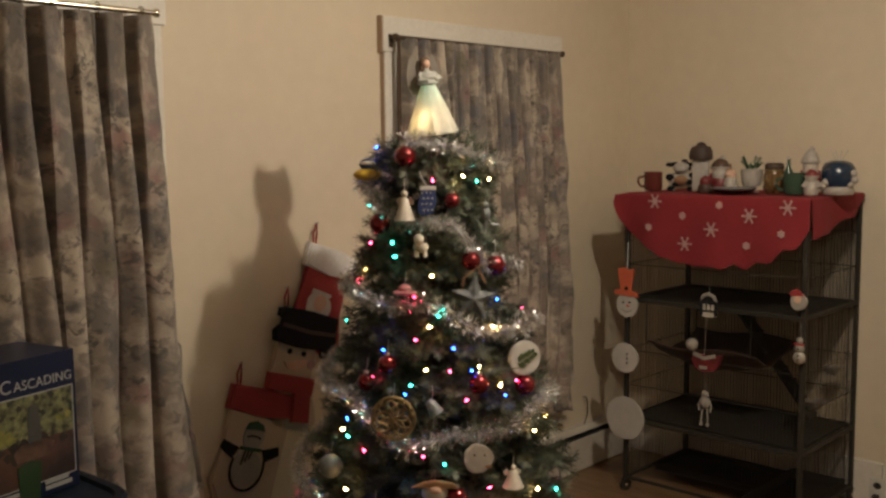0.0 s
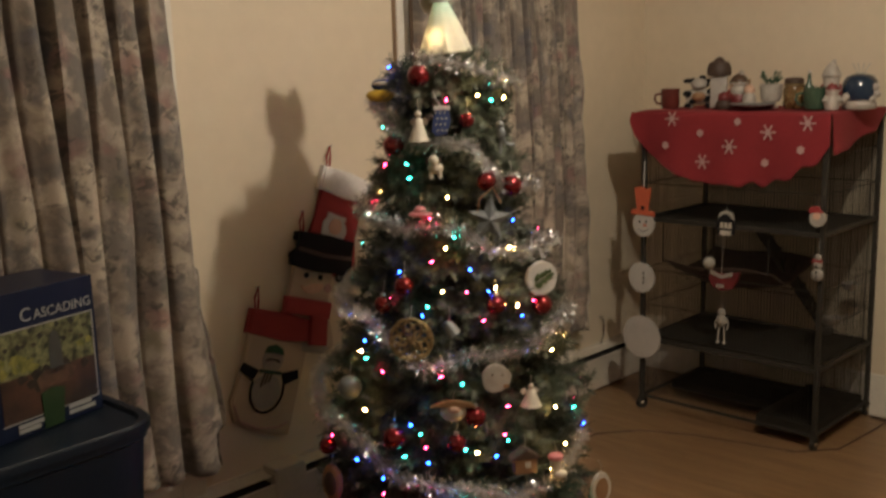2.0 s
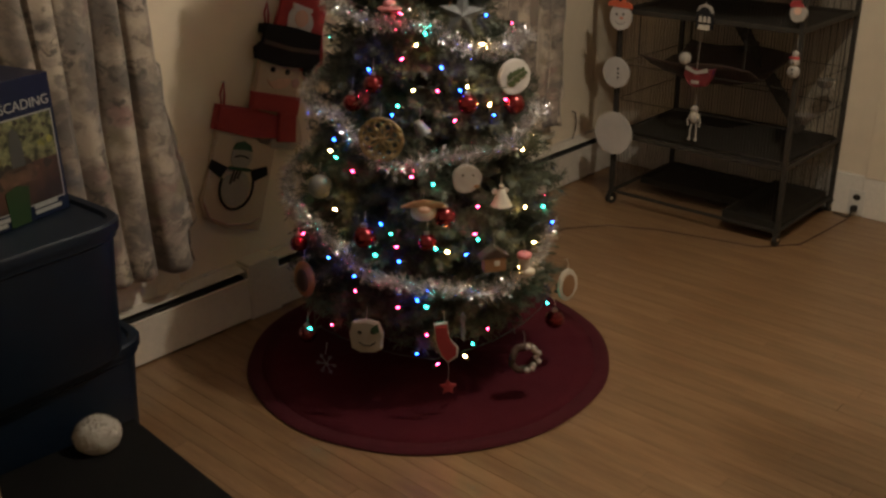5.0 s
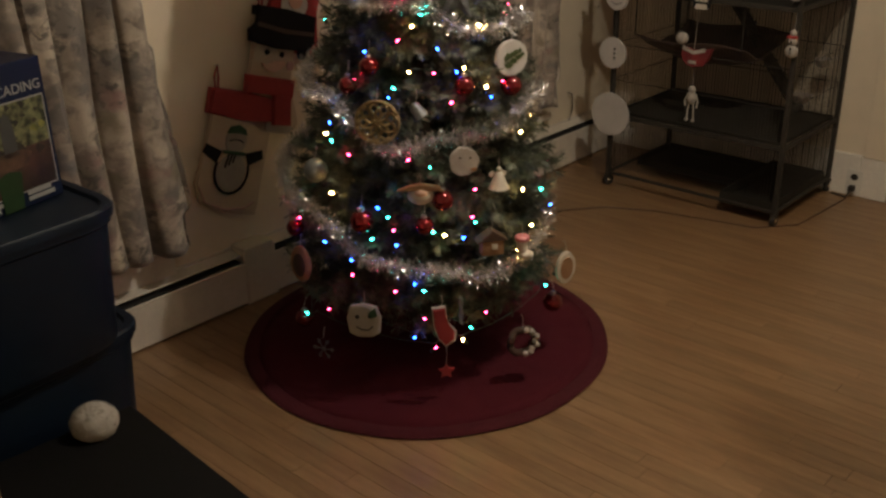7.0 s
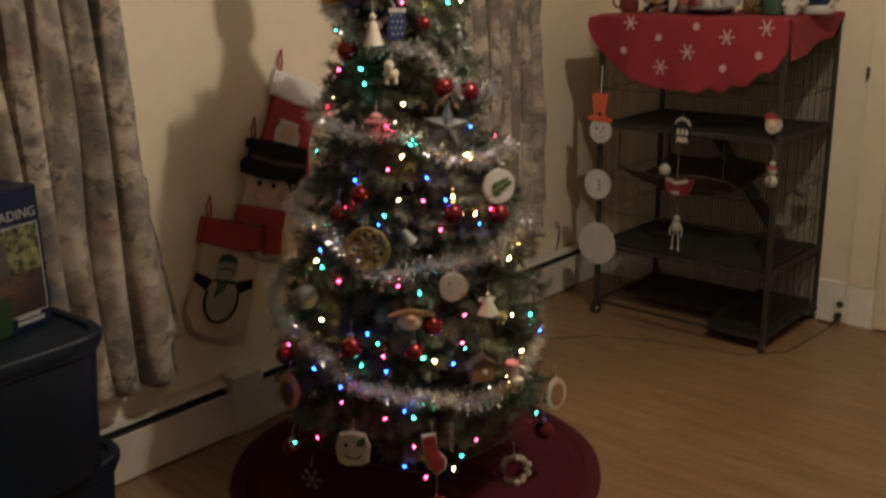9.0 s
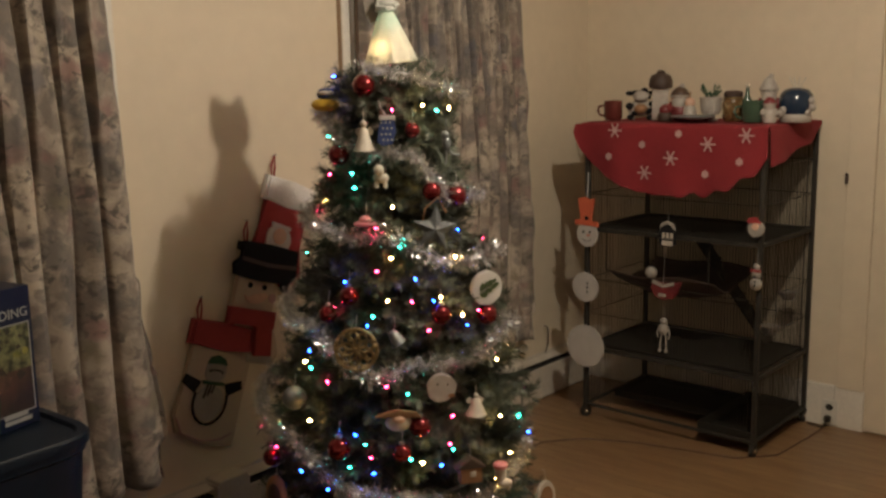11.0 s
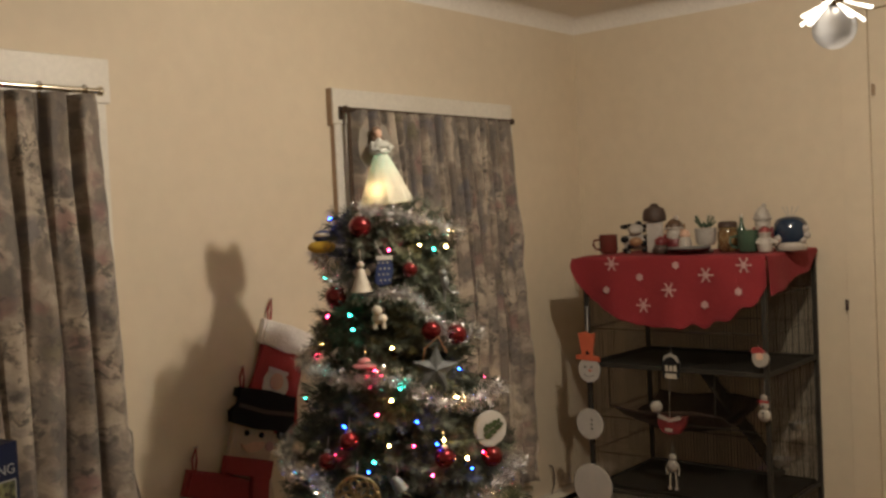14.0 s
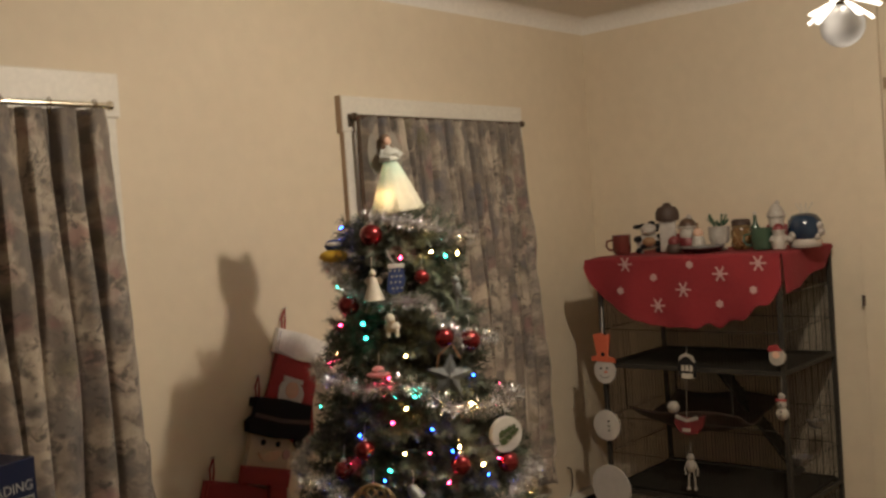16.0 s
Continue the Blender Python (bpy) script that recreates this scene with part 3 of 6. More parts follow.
def cage():
    c = thing("wire_cage", "tall black wire pet cage with two shelves on casters", "cage")
    post = part("post", box(fresh(), (0.020, 0.020, CTOP - 0.055), (0, 0, (CTOP + 0.055) / 2), 0.003), BLACK, c, smooth=False)
    post.location = (CX0, CY0, 0)
    for x, y in ((CX0, CY1), (CX1, CY0), (CX1, CY1)):
        again("post", post.data, c, pose(x, y, 0))
    wheel = fresh()
    rod(wheel, (0, -0.009, 0.026), (0, 0.009, 0.026), 0.0255, seg=18)
    rod(wheel, (0, 0, 0.026), (0, 0, 0.06), 0.007)
    box(wheel, (0.03, 0.026, 0.012), (0, 0, 0.052), 0.003)
    caster = part("caster", wheel, BLACK, c)
    caster.location = (CX0, CY0, 0)
    hub = part("hub", ball(fresh(), (0, 0, 0.026), 0.0135, (0.9, 1, 0.9), 12), CHROME, caster, "bright metal hub")
    for x, y in ((CX0, CY1), (CX1, CY0), (CX1, CY1)):
        again("hub", hub.data, again("caster", caster.data, c, pose(x, y, 0, 0, 0, 40 * x)), Matrix())
    for z, thick in ((0.062, 0.012), (0.335, 0.020), (0.89, 0.020), (CTOP - 0.012, 0.020)):
        for x in (CX0, CX1):
            part("rail", box(fresh(), (0.014, CY1 - CY0 - 0.020, thick), (x, (CY0 + CY1) / 2, z), 0.002), BLACK, c, smooth=False)
        for y in (CY0, CY1):
            part("rail", box(fresh(), (CX1 - CX0 - 0.020, 0.014, thick), ((CX0 + CX1) / 2, y, z), 0.002), BLACK, c, smooth=False)
    # the second, rear base sheet is added: its black stands for shade on the floor
    for z, deep, x0, y0, y1, name in ((0.046, 0.050, CX0 + 0.015, CY0 + 0.015, -0.93, "base_pan_and_shade"), (0.046, 0.030, CX0 + 0.23, -0.925, CY1 - 0.015, "base_pan_and_shade"),
                                      (0.345, 0.012, CX0 + 0.015, CY0 + 0.015, CY1 - 0.015, "shelf"), (0.885, 0.012, CX0 + 0.015, CY0 + 0.015, CY1 - 0.015, "shelf")):
        w, d = CX1 - 0.015 - x0, y1 - y0
        at = ((x0 + CX1 - 0.015) / 2, (y0 + y1) / 2)
        tray = part(name, box(fresh(), (w, d, 0.006), (*at, z)), TRAY, c, "black plastic tray, the rear base one added in place of shade", smooth=False)
        for s in (-1, 1):
            part("rim", box(fresh(), (0.006, d, deep), (at[0] + s * (w / 2 - 0.003), at[1], z + deep / 2), 0.001), TRAY, tray, smooth=False)
            part("rim", box(fresh(), (w - 0.012, 0.006, deep), (at[0], at[1] + s * (d / 2 - 0.003), z + deep / 2), 0.001), TRAY, tray, smooth=False)
    top = fresh()
    box(top, (CX1 - CX0 - 0.024, CY1 - CY0 - 0.024, 0.006), ((CX0 + CX1) / 2, (CY0 + CY1) / 2, CTOP - 0.003))
    part("top_panel", top, BLACK, c, smooth=False)
    wire = rod(fresh(), (0, 0, 0.062), (0, 0, CTOP - 0.02), 0.0012, seg=5)
    first = part("wire", wire, BLACK, c)
    first.location = (CX0, CY0 + 0.03, 0)
    n, m = 52, 34
    for k in range(n + 1):
        y = CY0 + 0.03 + k * (CY1 - CY0 - 0.06) / n
        if k:  # finer wires on the front
            again("wire", first.data, c, pose(CX0, y, 0) @ Matrix.Diagonal((0.65, 0.65, 1, 1)))
        again("wire", first.data, c, pose(CX1, y, 0))
    for k in range(m + 1):
        x = CX0 + 0.03 + k * (CX1 - CX0 - 0.06) / m
        for y in (CY0, CY1):
            again("wire", first.data, c, pose(x, y, 0))
    for z in (0.50, 0.66, 1.05, 1.20):
        for x in (CX0, CX1):
            part("cross_wire", rod(fresh(), (x, CY0, z), (x, CY1, z), 0.002, seg=6), BLACK, c)
        for y in (CY0, CY1):
            part("cross_wire", rod(fresh(), (CX0, y, z), (CX1, y, z), 0.002, seg=6), BLACK, c)
    ramp = fresh()
    box(ramp, (0.10, 0.62, 0.012), (0, 0, 0), 0.003)
    for k in range(9):
        box(ramp, (0.10, 0.012, 0.008), (0, -0.26 + 0.065 * k, 0.010), 0.002)
    part("ramp", ramp, BLACK, c, "black ramp between the shelves", smooth=False).matrix_local = pose(-0.12, -0.86, 0.615, 52, 0, 0)
    return c


cage()


def bowl(x, y, z, r):
    b = thing("food_bowl", "small shiny metal bowl hooked on the cage's side wires", "bowl", pose(x, y, z), "bowls in the cage")
    part("body", lathe(fresh(), [(0.6 * r, 0), (0.9 * r, 0.4 * r), (r, 0.9 * r), (0.92 * r, 0.9 * r), (0.8 * r, 0.4 * r), (0.3 * r, 0.16 * r), (0.001, 0.15 * r)]), SILVER, b)
    for s in (-1, 1):
        part("hook", tube(fresh(), [(s * 0.5 * r, -0.85 * r, 0.88 * r), (s * 0.5 * r, CY0 - y + 0.002, 1.3 * r), (s * 0.5 * r, CY0 - y - 0.003, 1.1 * r)], 0.0015), SILVER, b)


bowl(-0.316, -1.135, 0.462, 0.042)
bowl(-0.150, -1.140, 0.588, 0.036)


def hammock():
    """Cloth slung across the cage by its four corners."""
    h = thing("pet_hammock", "dark fabric hammock slung inside the wire cage", "hammock")
    bm = fresh()
    n = 12
    grid = [[bm.verts.new((CX0 + 0.04 + 0.46 * i / n, -0.95 + 0.50 * j / n, 0.70 - 0.13 * math.sin(math.pi * i / n) * (0.5 + 0.5 * math.sin(math.pi * j / n)) + 0.01 * math.sin(7 * j / n + i)))
             for j in range(n + 1)] for i in range(n + 1)]
    for i in range(n):
        for j in range(n):
            bm.faces.new((grid[i][j], grid[i + 1][j], grid[i + 1][j + 1], grid[i][j + 1]))
    part("cloth", bm, BROWN, h).modifiers.new("thickness", "SOLIDIFY").thickness = 0.006
    for x, y in ((CX0 + 0.04, -0.95), (CX0 + 0.04, -0.45), (CX0 + 0.50, -0.95), (CX0 + 0.50, -0.45)):
        part("strap", rod(fresh(), (x, y, 0.70), (x, y, 0.885), 0.003), BLACK, h)


hammock()


def drape():
    """A red felt tree skirt laid over the cage and hanging down its front and side."""
    d = thing("red_cloth", "red felt cloth with white snowflakes draped over the cage top", "cloth")
    hem = lambda y: 0.30 * math.sqrt(max(0.0, 1 - ((y + 0.79) / 0.475) ** 2))  # noqa: E731
    bm = fresh()
    grid = []
    ny, nt, nd = 60, 10, 16
    for i in range(ny + 1):
        y = -0.318 - (1.212 - 0.318) * i / ny
        drop = max(0.012, hem(y)) + 0.006 * abs(math.sin(42 * y)) + 0.004 * math.sin(17 * y) + 0.013 * min(1, max(0, -0.72 - y) * 5) * math.sin(58 * y)
        line = []
        for j in range(nt + 1):
            x = -0.04 + (CX0 - 0.012 + 0.04) * j / nt
            over = max(0.0, y - CY1 - 0.012)
            line.append((x, y, CTOP + 0.006 - over * over * 9 + 0.002 * math.sin(40 * x + 25 * y)))
        for j in range(1, nd + 1):
            t = j / nd
            x = CX0 - 0.018 - 0.014 * t * (1 + math.sin(23 * y + 1.5))
            line.append((x - 0.004 * math.sin(9 * y), y, CTOP + 0.004 - drop * t))
        grid.append([bm.verts.new(p) for p in line])
    side = []
    nx = nt
    for j in range(1, 9):
        t = j / 8
        row = []
        for k in range(nx + 1):
            x = -0.04 + (CX0 - 0.012 + 0.04) * k / nx
            far = (x - CX0) / 0.54
            drop = 0.02 + 0.15 * max(0, 1 - far) ** 0.7 + 0.012 * math.sin(26 * x)
            row.append(bm.verts.new((x - 0.012 * t * (1 - far), -1.214 - 0.012 * t * (1 + 0.8 * math.sin(21 * x)), CTOP + 0.004 - drop * t)))
        side.append(row)
    for a, b in zip(grid, grid[1:]):
        for j in range(len(a) - 1):
            bm.faces.new((a[j], a[j + 1], b[j + 1], b[j]))
    for a, b in zip([grid[-1][:nx + 1]] + side, side):
        for j in range(nx):
            bm.faces.new((a[j], a[j + 1], b[j + 1], b[j]))
    bmesh.ops.recalc_face_normals(bm, faces=bm.faces)
    sheet = part("cloth", bm, CLOTH, d)
    sheet.modifiers.new("thickness", "SOLIDIFY").thickness = 0.003
    sheet.modifiers.new("soft", "SUBSURF").levels = 1
    for y, z, big in ((-0.529, 1.338, 1), (-0.828, 1.33, 0), (-1.125, 1.33, 1), (-0.66, 1.280, 0), (-0.959, 1.290, 1), (-0.798, 1.228, 1),
                      (-0.505, 1.225, 0), (-1.105, 1.226, 0), (-0.673, 1.160, 1), (-0.950, 1.168, 0)):
        t = (CTOP - z) / max(0.05, hem(y))
        x = CX0 - 0.024 - 0.014 * t * (1 + math.sin(23 * y + 1.5)) - 0.004 * math.sin(9 * y)
        flake = fresh()
        if big:
            plate(flake, [(y + r * math.cos(a), z + r * math.sin(a)) for k in range(6) for r, a in
                          ((0.009, math.pi * k / 3 - 0.52), (0.020, math.pi * k / 3 - 0.15), (0.033, math.pi * k / 3 - 0.13), (0.033, math.pi * k / 3 + 0.13), (0.020, math.pi * k / 3 + 0.15))], 0.003, 0.0015)
        else:
            plate(flake, star(6, 0.018, 0.013, y, z), 0.003, 0.0015)
        part("snowflake", flake, PINK_FELT, d, "white felt snowflake", smooth=False).matrix_local = Matrix.Translation((x, 0, 0)) @ Matrix.Diagonal((-1, 1, 1, 1))
    return d


drape()

FRONT = 180  # items that face the room from the cage's front


def snowman_chain():
    s = thing("snowman_hanging", "paper snowman of three white discs with an orange hat", "decoration", pose(CX0 - 0.022, -0.390, 0, 0, 0, FRONT))
    part("cord", rod(fresh(), (0.004, 0, 0.30), (0.004, 0, 1.02), 0.0014), BLACK, s)
    part("loop", rod(fresh(), (0.006, 0, 1.02), (0.002, 0.002, 1.15), 0.0028), WHITE_FELT, s)
    head = part("head", plate(fresh(), circle(0.056, 0.004, 0.868, wob=0.01), 0.006, 0.012, 0.002), PAPER, s)
    for y, z, r in ((-0.014, 0.880, 0.0055), (0.019, 0.882, 0.0055)):
        part("eye", plate(fresh(), circle(r, y, z, 10), 0.002, 0.0145), BLACK_FELT, head)
    part("nose", plate(fresh(), [(0.004, 0.872), (0.026, 0.864), (0.004, 0.860)], 0.002, 0.0145), ORANGE, head)
    for k in range(5):
        part("mouth_dot", plate(fresh(), circle(0.003, -0.018 + 0.011 * k, 0.846 - 0.008 * math.sin(math.pi * k / 4), 8), 0.002, 0.0145), BLACK_FELT, head)
    hat = fresh()
    plate(hat, [(-0.060, 0.912), (0.064, 0.908), (0.060, 0.930), (0.028, 0.934), (0.044, 1.035), (0.020, 1.028), (-0.004, 1.040), (-0.044, 1.030), (-0.026, 0.936), (-0.058, 0.934)], 0.007, 0.017, 0.002)
    crown = part("hat", hat, ORANGE, s, "orange card top hat")
    part("button", plate(fresh(), circle(0.009, 0.004, 0.944, 12), 0.003, 0.020), BLACK_FELT, crown)
    middle = part("middle_disc", plate(fresh(), circle(0.069, -0.004, 0.625, wob=0.012), 0.006, 0.012, 0.002), PAPER, s)
    for z in (0.645, 0.625, 0.605):
        part("button", plate(fresh(), circle(0.005, 0.008, z, 10), 0.002, 0.0145), BLACK_FELT, middle)
    part("bottom_disc", plate(fresh(), circle(0.099, -0.002, 0.348, wob=0.008), 0.006, 0.012, 0.002), PAPER, s)
    return s


snowman_chain()


def front_item(name, label, y, z):
    return thing(name, label, "decoration", pose(CX0 - 0.016, y, z, 0, 0, FRONT), "decorations on the cage front")


sign = front_item("snowy_sign", "small dark sign with a snowy white arch", -0.790, 0.905)
part("board", plate(fresh(), [(-0.040, -0.045), (0.036, -0.045), (0.038, 0.02), (0.02, 0.05), (-0.02, 0.05), (-0.042, 0.02)], 0.008, 0.010, 0.001), BLACK_FELT, sign)
part("snow_cap", plate(fresh(), [(-0.036, 0.022), (-0.028, 0.046), (0, 0.058), (0.03, 0.046), (0.040, 0.020), (0.030, 0.022), (0.018, 0.038), (0, 0.044), (-0.018, 0.038)], 0.006, 0.015), AGED_FELT, sign)
for k in range(3):
    part("pale_bar", plate(fresh(), [(-0.026 + 0.019 * k, -0.018), (-0.012 + 0.019 * k, -0.018), (-0.014 + 0.019 * k, 0.006), (-0.024 + 0.019 * k, 0.006)], 0.003, 0.0125), IVORY, sign)
part("base_bar", plate(fresh(), [(-0.026, -0.048), (0.026, -0.048), (0.024, -0.028), (-0.024, -0.028)], 0.006, 0.014), IVORY, sign)
part("hook", rod(fresh(), (0.004, 0, 0.05), (0.004, 0, 0.10), 0.001), SILVER, sign)

reindeer = front_item("fabric_ornament", "dark red fabric ornament with white trim and pompon", -0.775, 0.66)
shape = fresh()
plate(shape, [(-0.052, 0.038), (0.0, 0.028), (0.05, 0.036), (0.082, 0.044), (0.070, 0.0), (0.044, -0.034), (0.0, -0.044), (-0.036, -0.034), (-0.058, 0.0)], 0.02, 0.016, 0.004)
part("body", shape, DULL_RED, reindeer)
part("trim", plate(fresh(), [(-0.050, 0.028), (0.004, 0.012), (0.056, 0.028), (0.050, 0.044), (0.004, 0.026), (-0.046, 0.044)], 0.006, 0.021, 0.001), AGED_FELT, reindeer)
part("pompon", ball(fresh(), (0.016, -0.056, 0.072), 0.026), AGED_FELT, reindeer)
part("buckle", plate(fresh(), [(-0.02, -0.028), (0.016, -0.028), (0.016, -0.014), (-0.02, -0.014)], 0.003, 0.0185), AGED_FELT, reindeer)
part("cord", rod(fresh(), (0.01, 0, 0.03), (0.004, 0.004, 0.20), 0.0012), SILVER, reindeer)

dangle = front_item("dangling_figure", "small white snowman ornament with dangling legs", -0.782, 0.475)
figure = fresh()
ball(figure, (0.012, 0, 0.048), 0.017, (0.7, 1, 1))
ball(figure, (0.012, 0, 0.014), 0.023, (0.7, 1, 1.2))
for s in (-1, 1):
    tube(figure, [(0.010, s * 0.018, 0.030), (0.012, s * 0.030, 0.0), (0.012, s * 0.026, -0.025)], 0.004)
    tube(figure, [(0.010, s * 0.010, -0.010), (0.012, s * 0.014, -0.045), (0.012, s * 0.015, -0.078)], 0.004)
    ball(figure, (0.014, s * 0.015, -0.082), 0.008)
rod(figure, (0.010, 0, 0.06), (0.006, 0, 0.11), 0.001)
part("figure", figure, AGED_FELT, dangle)

face = front_item("round_face_ornament", "small round ornament with white beard and red cap", -1.178, 0.965)
part("beard", plate(fresh(), circle(0.034, 0, -0.004, 18, 0.05), 0.012, 0.016, 0.003), AGED_FELT, face)
part("face_patch", plate(fresh(), circle(0.015, -0.002, 0.006, 14), 0.004, 0.019), SKIN, face)
part("cap", plate(fresh(), [(-0.028, 0.016), (0.022, 0.020), (0.0, 0.046), (-0.030, 0.040), (-0.038, 0.024)], 0.008, 0.018, 0.002), RED_CLOTH, face)

small = front_item("small_snowman", "small white snowman ornament with dark buttons", -1.188, 0.765)
body = fresh()
ball(body, (0.014, 0, -0.026), 0.026, (0.6, 1, 1))
ball(body, (0.014, 0, 0.014), 0.020, (0.6, 1, 1))
ball(body, (0.014, 0, 0.043), 0.014, (0.6, 1, 1))
rod(body, (0.010, 0, 0.05), (0.006, 0, 0.11), 0.001)
man = part("body", body, AGED_FELT, small)
for z in (-0.030, -0.014, 0.012):
    part("button", ball(fresh(), (0.029, 0, z), 0.0045, seg=8), BLACK_FELT, man)
part("scarf", plate(fresh(), [(-0.02, 0.026), (0.02, 0.026), (0.02, 0.034), (-0.02, 0.034)], 0.01, 0.026), RED_CLOTH, small)


# ---- small things on the cage top ----
def shelf_thing(name, label, y, x=-0.38, category="figurine"):
    return thing(name, label, category, pose(x, y, CTOP + 0.0095, 0, 0, 205), "ornaments on the cage top")


def mug(y, x, mat, label, r=0.042, h=0.085):
    t = shelf_thing("mug", label, y, x, "mug")
    part("body", lathe(fresh(), [(0.85 * r, 0), (r, 0.012), (r, h), (0.9 * r, h), (0.88 * r, 0.02), (0.001, 0.018)]), mat, t)
    part("handle", tube(fresh(), [(0.1 * r, -r, 0.75 * h), (0.1 * r, -1.55 * r, 0.7 * h), (0.1 * r, -1.65 * r, 0.45 * h), (0.1 * r, -1.4 * r, 0.25 * h), (0.1 * r, -0.98 * r, 0.2 * h)], 0.006), mat, t)


mug(-0.394, -0.40, RED_GLAZE, "dark red glazed mug with a thin handle")
mug(-1.075, -0.44, GREEN_GLASS, "green glazed mug standing among figurines", 0.044, 0.088)

cow = shelf_thing("cow_figurine", "black and white spotted cow figurine", -0.525)
hide = fresh()
ball(hide, (0, 0, 0.052), 0.045, (0.85, 1.15, 0.8))
ball(hide, (0.022, 0.002, 0.105), 0.030, (0.9, 1.05, 0.9))
ball(hide, (0.046, 0.002, 0.096), 0.018, (0.8, 1.2, 0.7), 12)
for s in (-1, 1):
    ball(hide, (0.015, s * 0.040, 0.118), 0.013, (0.5, 1.4, 0.8), 10, 1)
    rod(hide, (0.012, s * 0.034, 0), (0.008, s * 0.034, 0.05), 0.011)
    rod(hide, (-0.03, s * 0.034, 0), (-0.02, s * 0.034, 0.05), 0.011)
for y, z, r in ((-0.040, 0.062, 0.017), (0.032, 0.040, 0.015), (0.014, 0.130, 0.014), (-0.020, 0.120, 0.013), (0.046, 0.072, 0.015), (-0.020, 0.030, 0.013), (0.030, 0.100, 0.011), (-0.038, 0.012, 0.013), (0.036, 0.010, 0.013)):
    ball(hide, (0.020 if z > 0.09 else 0.026, y, z), r, (1, 1, 0.9), 10, 1)
ball(hide, (0.034, 0.002, 0.050), 0.026, (0.6, 1, 0.8), 12, 2)
bmesh.ops.transform(hide, matrix=Matrix.Diagonal((1.0, 1.16, 1.0, 1)), verts=hide.verts)
part("body", hide, [GLAZED, BLACK_FELT, TAN], cow)

milk = shelf_thing("tall_white_box", "tall white box with a dark brown rounded cap", -0.622, category="ornament")
part("body", box(fresh(), (0.055, 0.070, 0.150), (0, 0, 0.075), 0.005), GLAZED, milk)
part("cap", lathe(fresh(), [(0.049, 0.138), (0.052, 0.152), (0.050, 0.176), (0.040, 0.196), (0.022, 0.203), (0.018, 0.210), (0.012, 0.216), (0.001, 0.218)]), BROWN, milk, "dark brown cap")


def round_figure(y, x, h, low, mid, top, label, hat=True, w=1.0, beard=False):
    t = shelf_thing("round_figurine", label, y, x)
    part("base", lathe(fresh(), [(0.030 * w, 0), (0.037 * w, 0.2 * h), (0.033 * w, 0.42 * h), (0.022 * w, 0.55 * h), (0.001, 0.56 * h)]), low, t)
    part("head", ball(fresh(), (0, 0, 0.62 * h), 0.028 * w), mid, t)
    if hat:
        cap = part("hat", lathe(fresh(), [(0.030 * w, 0.70 * h), (0.030 * w, 0.78 * h), (0.021 * w, 0.90 * h), (0.009 * w, 0.98 * h), (0.001, 1.0 * h)]), top, t)
        part("band", lathe(fresh(), [(0.028 * w, 0.67 * h), (0.034 * w, 0.69 * h), (0.034 * w, 0.73 * h), (0.028 * w, 0.75 * h)]), GLAZED, cap)
        part("tassel", ball(fresh(), (0.004, 0.006 * w, h), 0.009 * w, seg=10), GLAZED, cap)
    if beard:
        part("beard", ball(fresh(), (0.016 * w, 0, 0.50 * h), 0.024 * w, (0.8, 1.1, 1.1), 14), GLAZED, t)
    for side in (-1, 1) if hat else ():
        part("arm", tube(fresh(), [(0.0, side * 0.026 * w, 0.50 * h), (0.012 * w, side * 0.038 * w, 0.36 * h), (0.030 * w, side * 0.020 * w, 0.28 * h)], 0.008 * w), low, t)
    if not hat:
        part("wick", rod(fresh(), (0, 0, 0.78 * h), (0.004, 0, h), 0.003), top, t)


round_figure(-0.728, -0.40, 0.148, DULL_RED, SKIN, CLAY_PRINT, "round figurine with brown cap, white beard and red coat", True, 1.35, True)
round_figure(-0.795, -0.44, 0.125, GLAZED, SKIN, TAN, "slim ivory and pink figurine", False, 0.8)
round_figure(-1.090, -0.32, 0.185, DULL_RED, GLAZED, GLAZED, "red and white figurine with tall white cap", True, 1.15, True)
round_figure(-1.150, -0.45, 0.105, GLAZED, GLAZED, DULL_RED, "small white figurine with red cap beside the blue ornament", True, 0.85)
round_figure(-0.700, -0.48, 0.075, BROWN, DULL_RED, BROWN, "small dark red figurine in front of the bearded one", False, 0.9)


def planter():
    """A white cup with dark sprigs standing up out of it."""
    t = shelf_thing("white_planter", "white cup with a sprig of dark greenery", -0.872, -0.40, "planter")
    part("cup", lathe(fresh(), [(0.034, 0.030), (0.042, 0.045), (0.046, 0.100), (0.042, 0.102), (0.036, 0.060), (0.001, 0.056)]), GLAZED, t)
    part("foot", lathe(fresh(), [(0.030, 0.0), (0.032, 0.006), (0.018, 0.014), (0.020, 0.031), (0.001, 0.033)]), SILVER, t)
    rnd = random.Random(31)
    for k in range(11):
        a, tall = 2.4 * k, rnd.uniform(0.03, 0.075)
        tip = (0.035 * math.cos(a), 0.040 * math.sin(a), 0.095 + tall)
        twig = part("sprig", tube(fresh(), [(0.01 * math.cos(a), 0.01 * math.sin(a), 0.060), (0.6 * tip[0], 0.6 * tip[1], 0.080 + 0.6 * tall), tip], 0.0016, 5), GREEN_CLOTH, t)
        leaf = fresh()
        for q in range(3):
            ball(leaf, (tip[0] * (0.7 + 0.15 * q), tip[1] * (0.7 + 0.15 * q), 0.085 + tall * (0.7 + 0.15 * q)), 0.006, (1, 1.3, 0.5), 8)
        part("leaf", leaf, GREEN_CLOTH, twig)


planter()

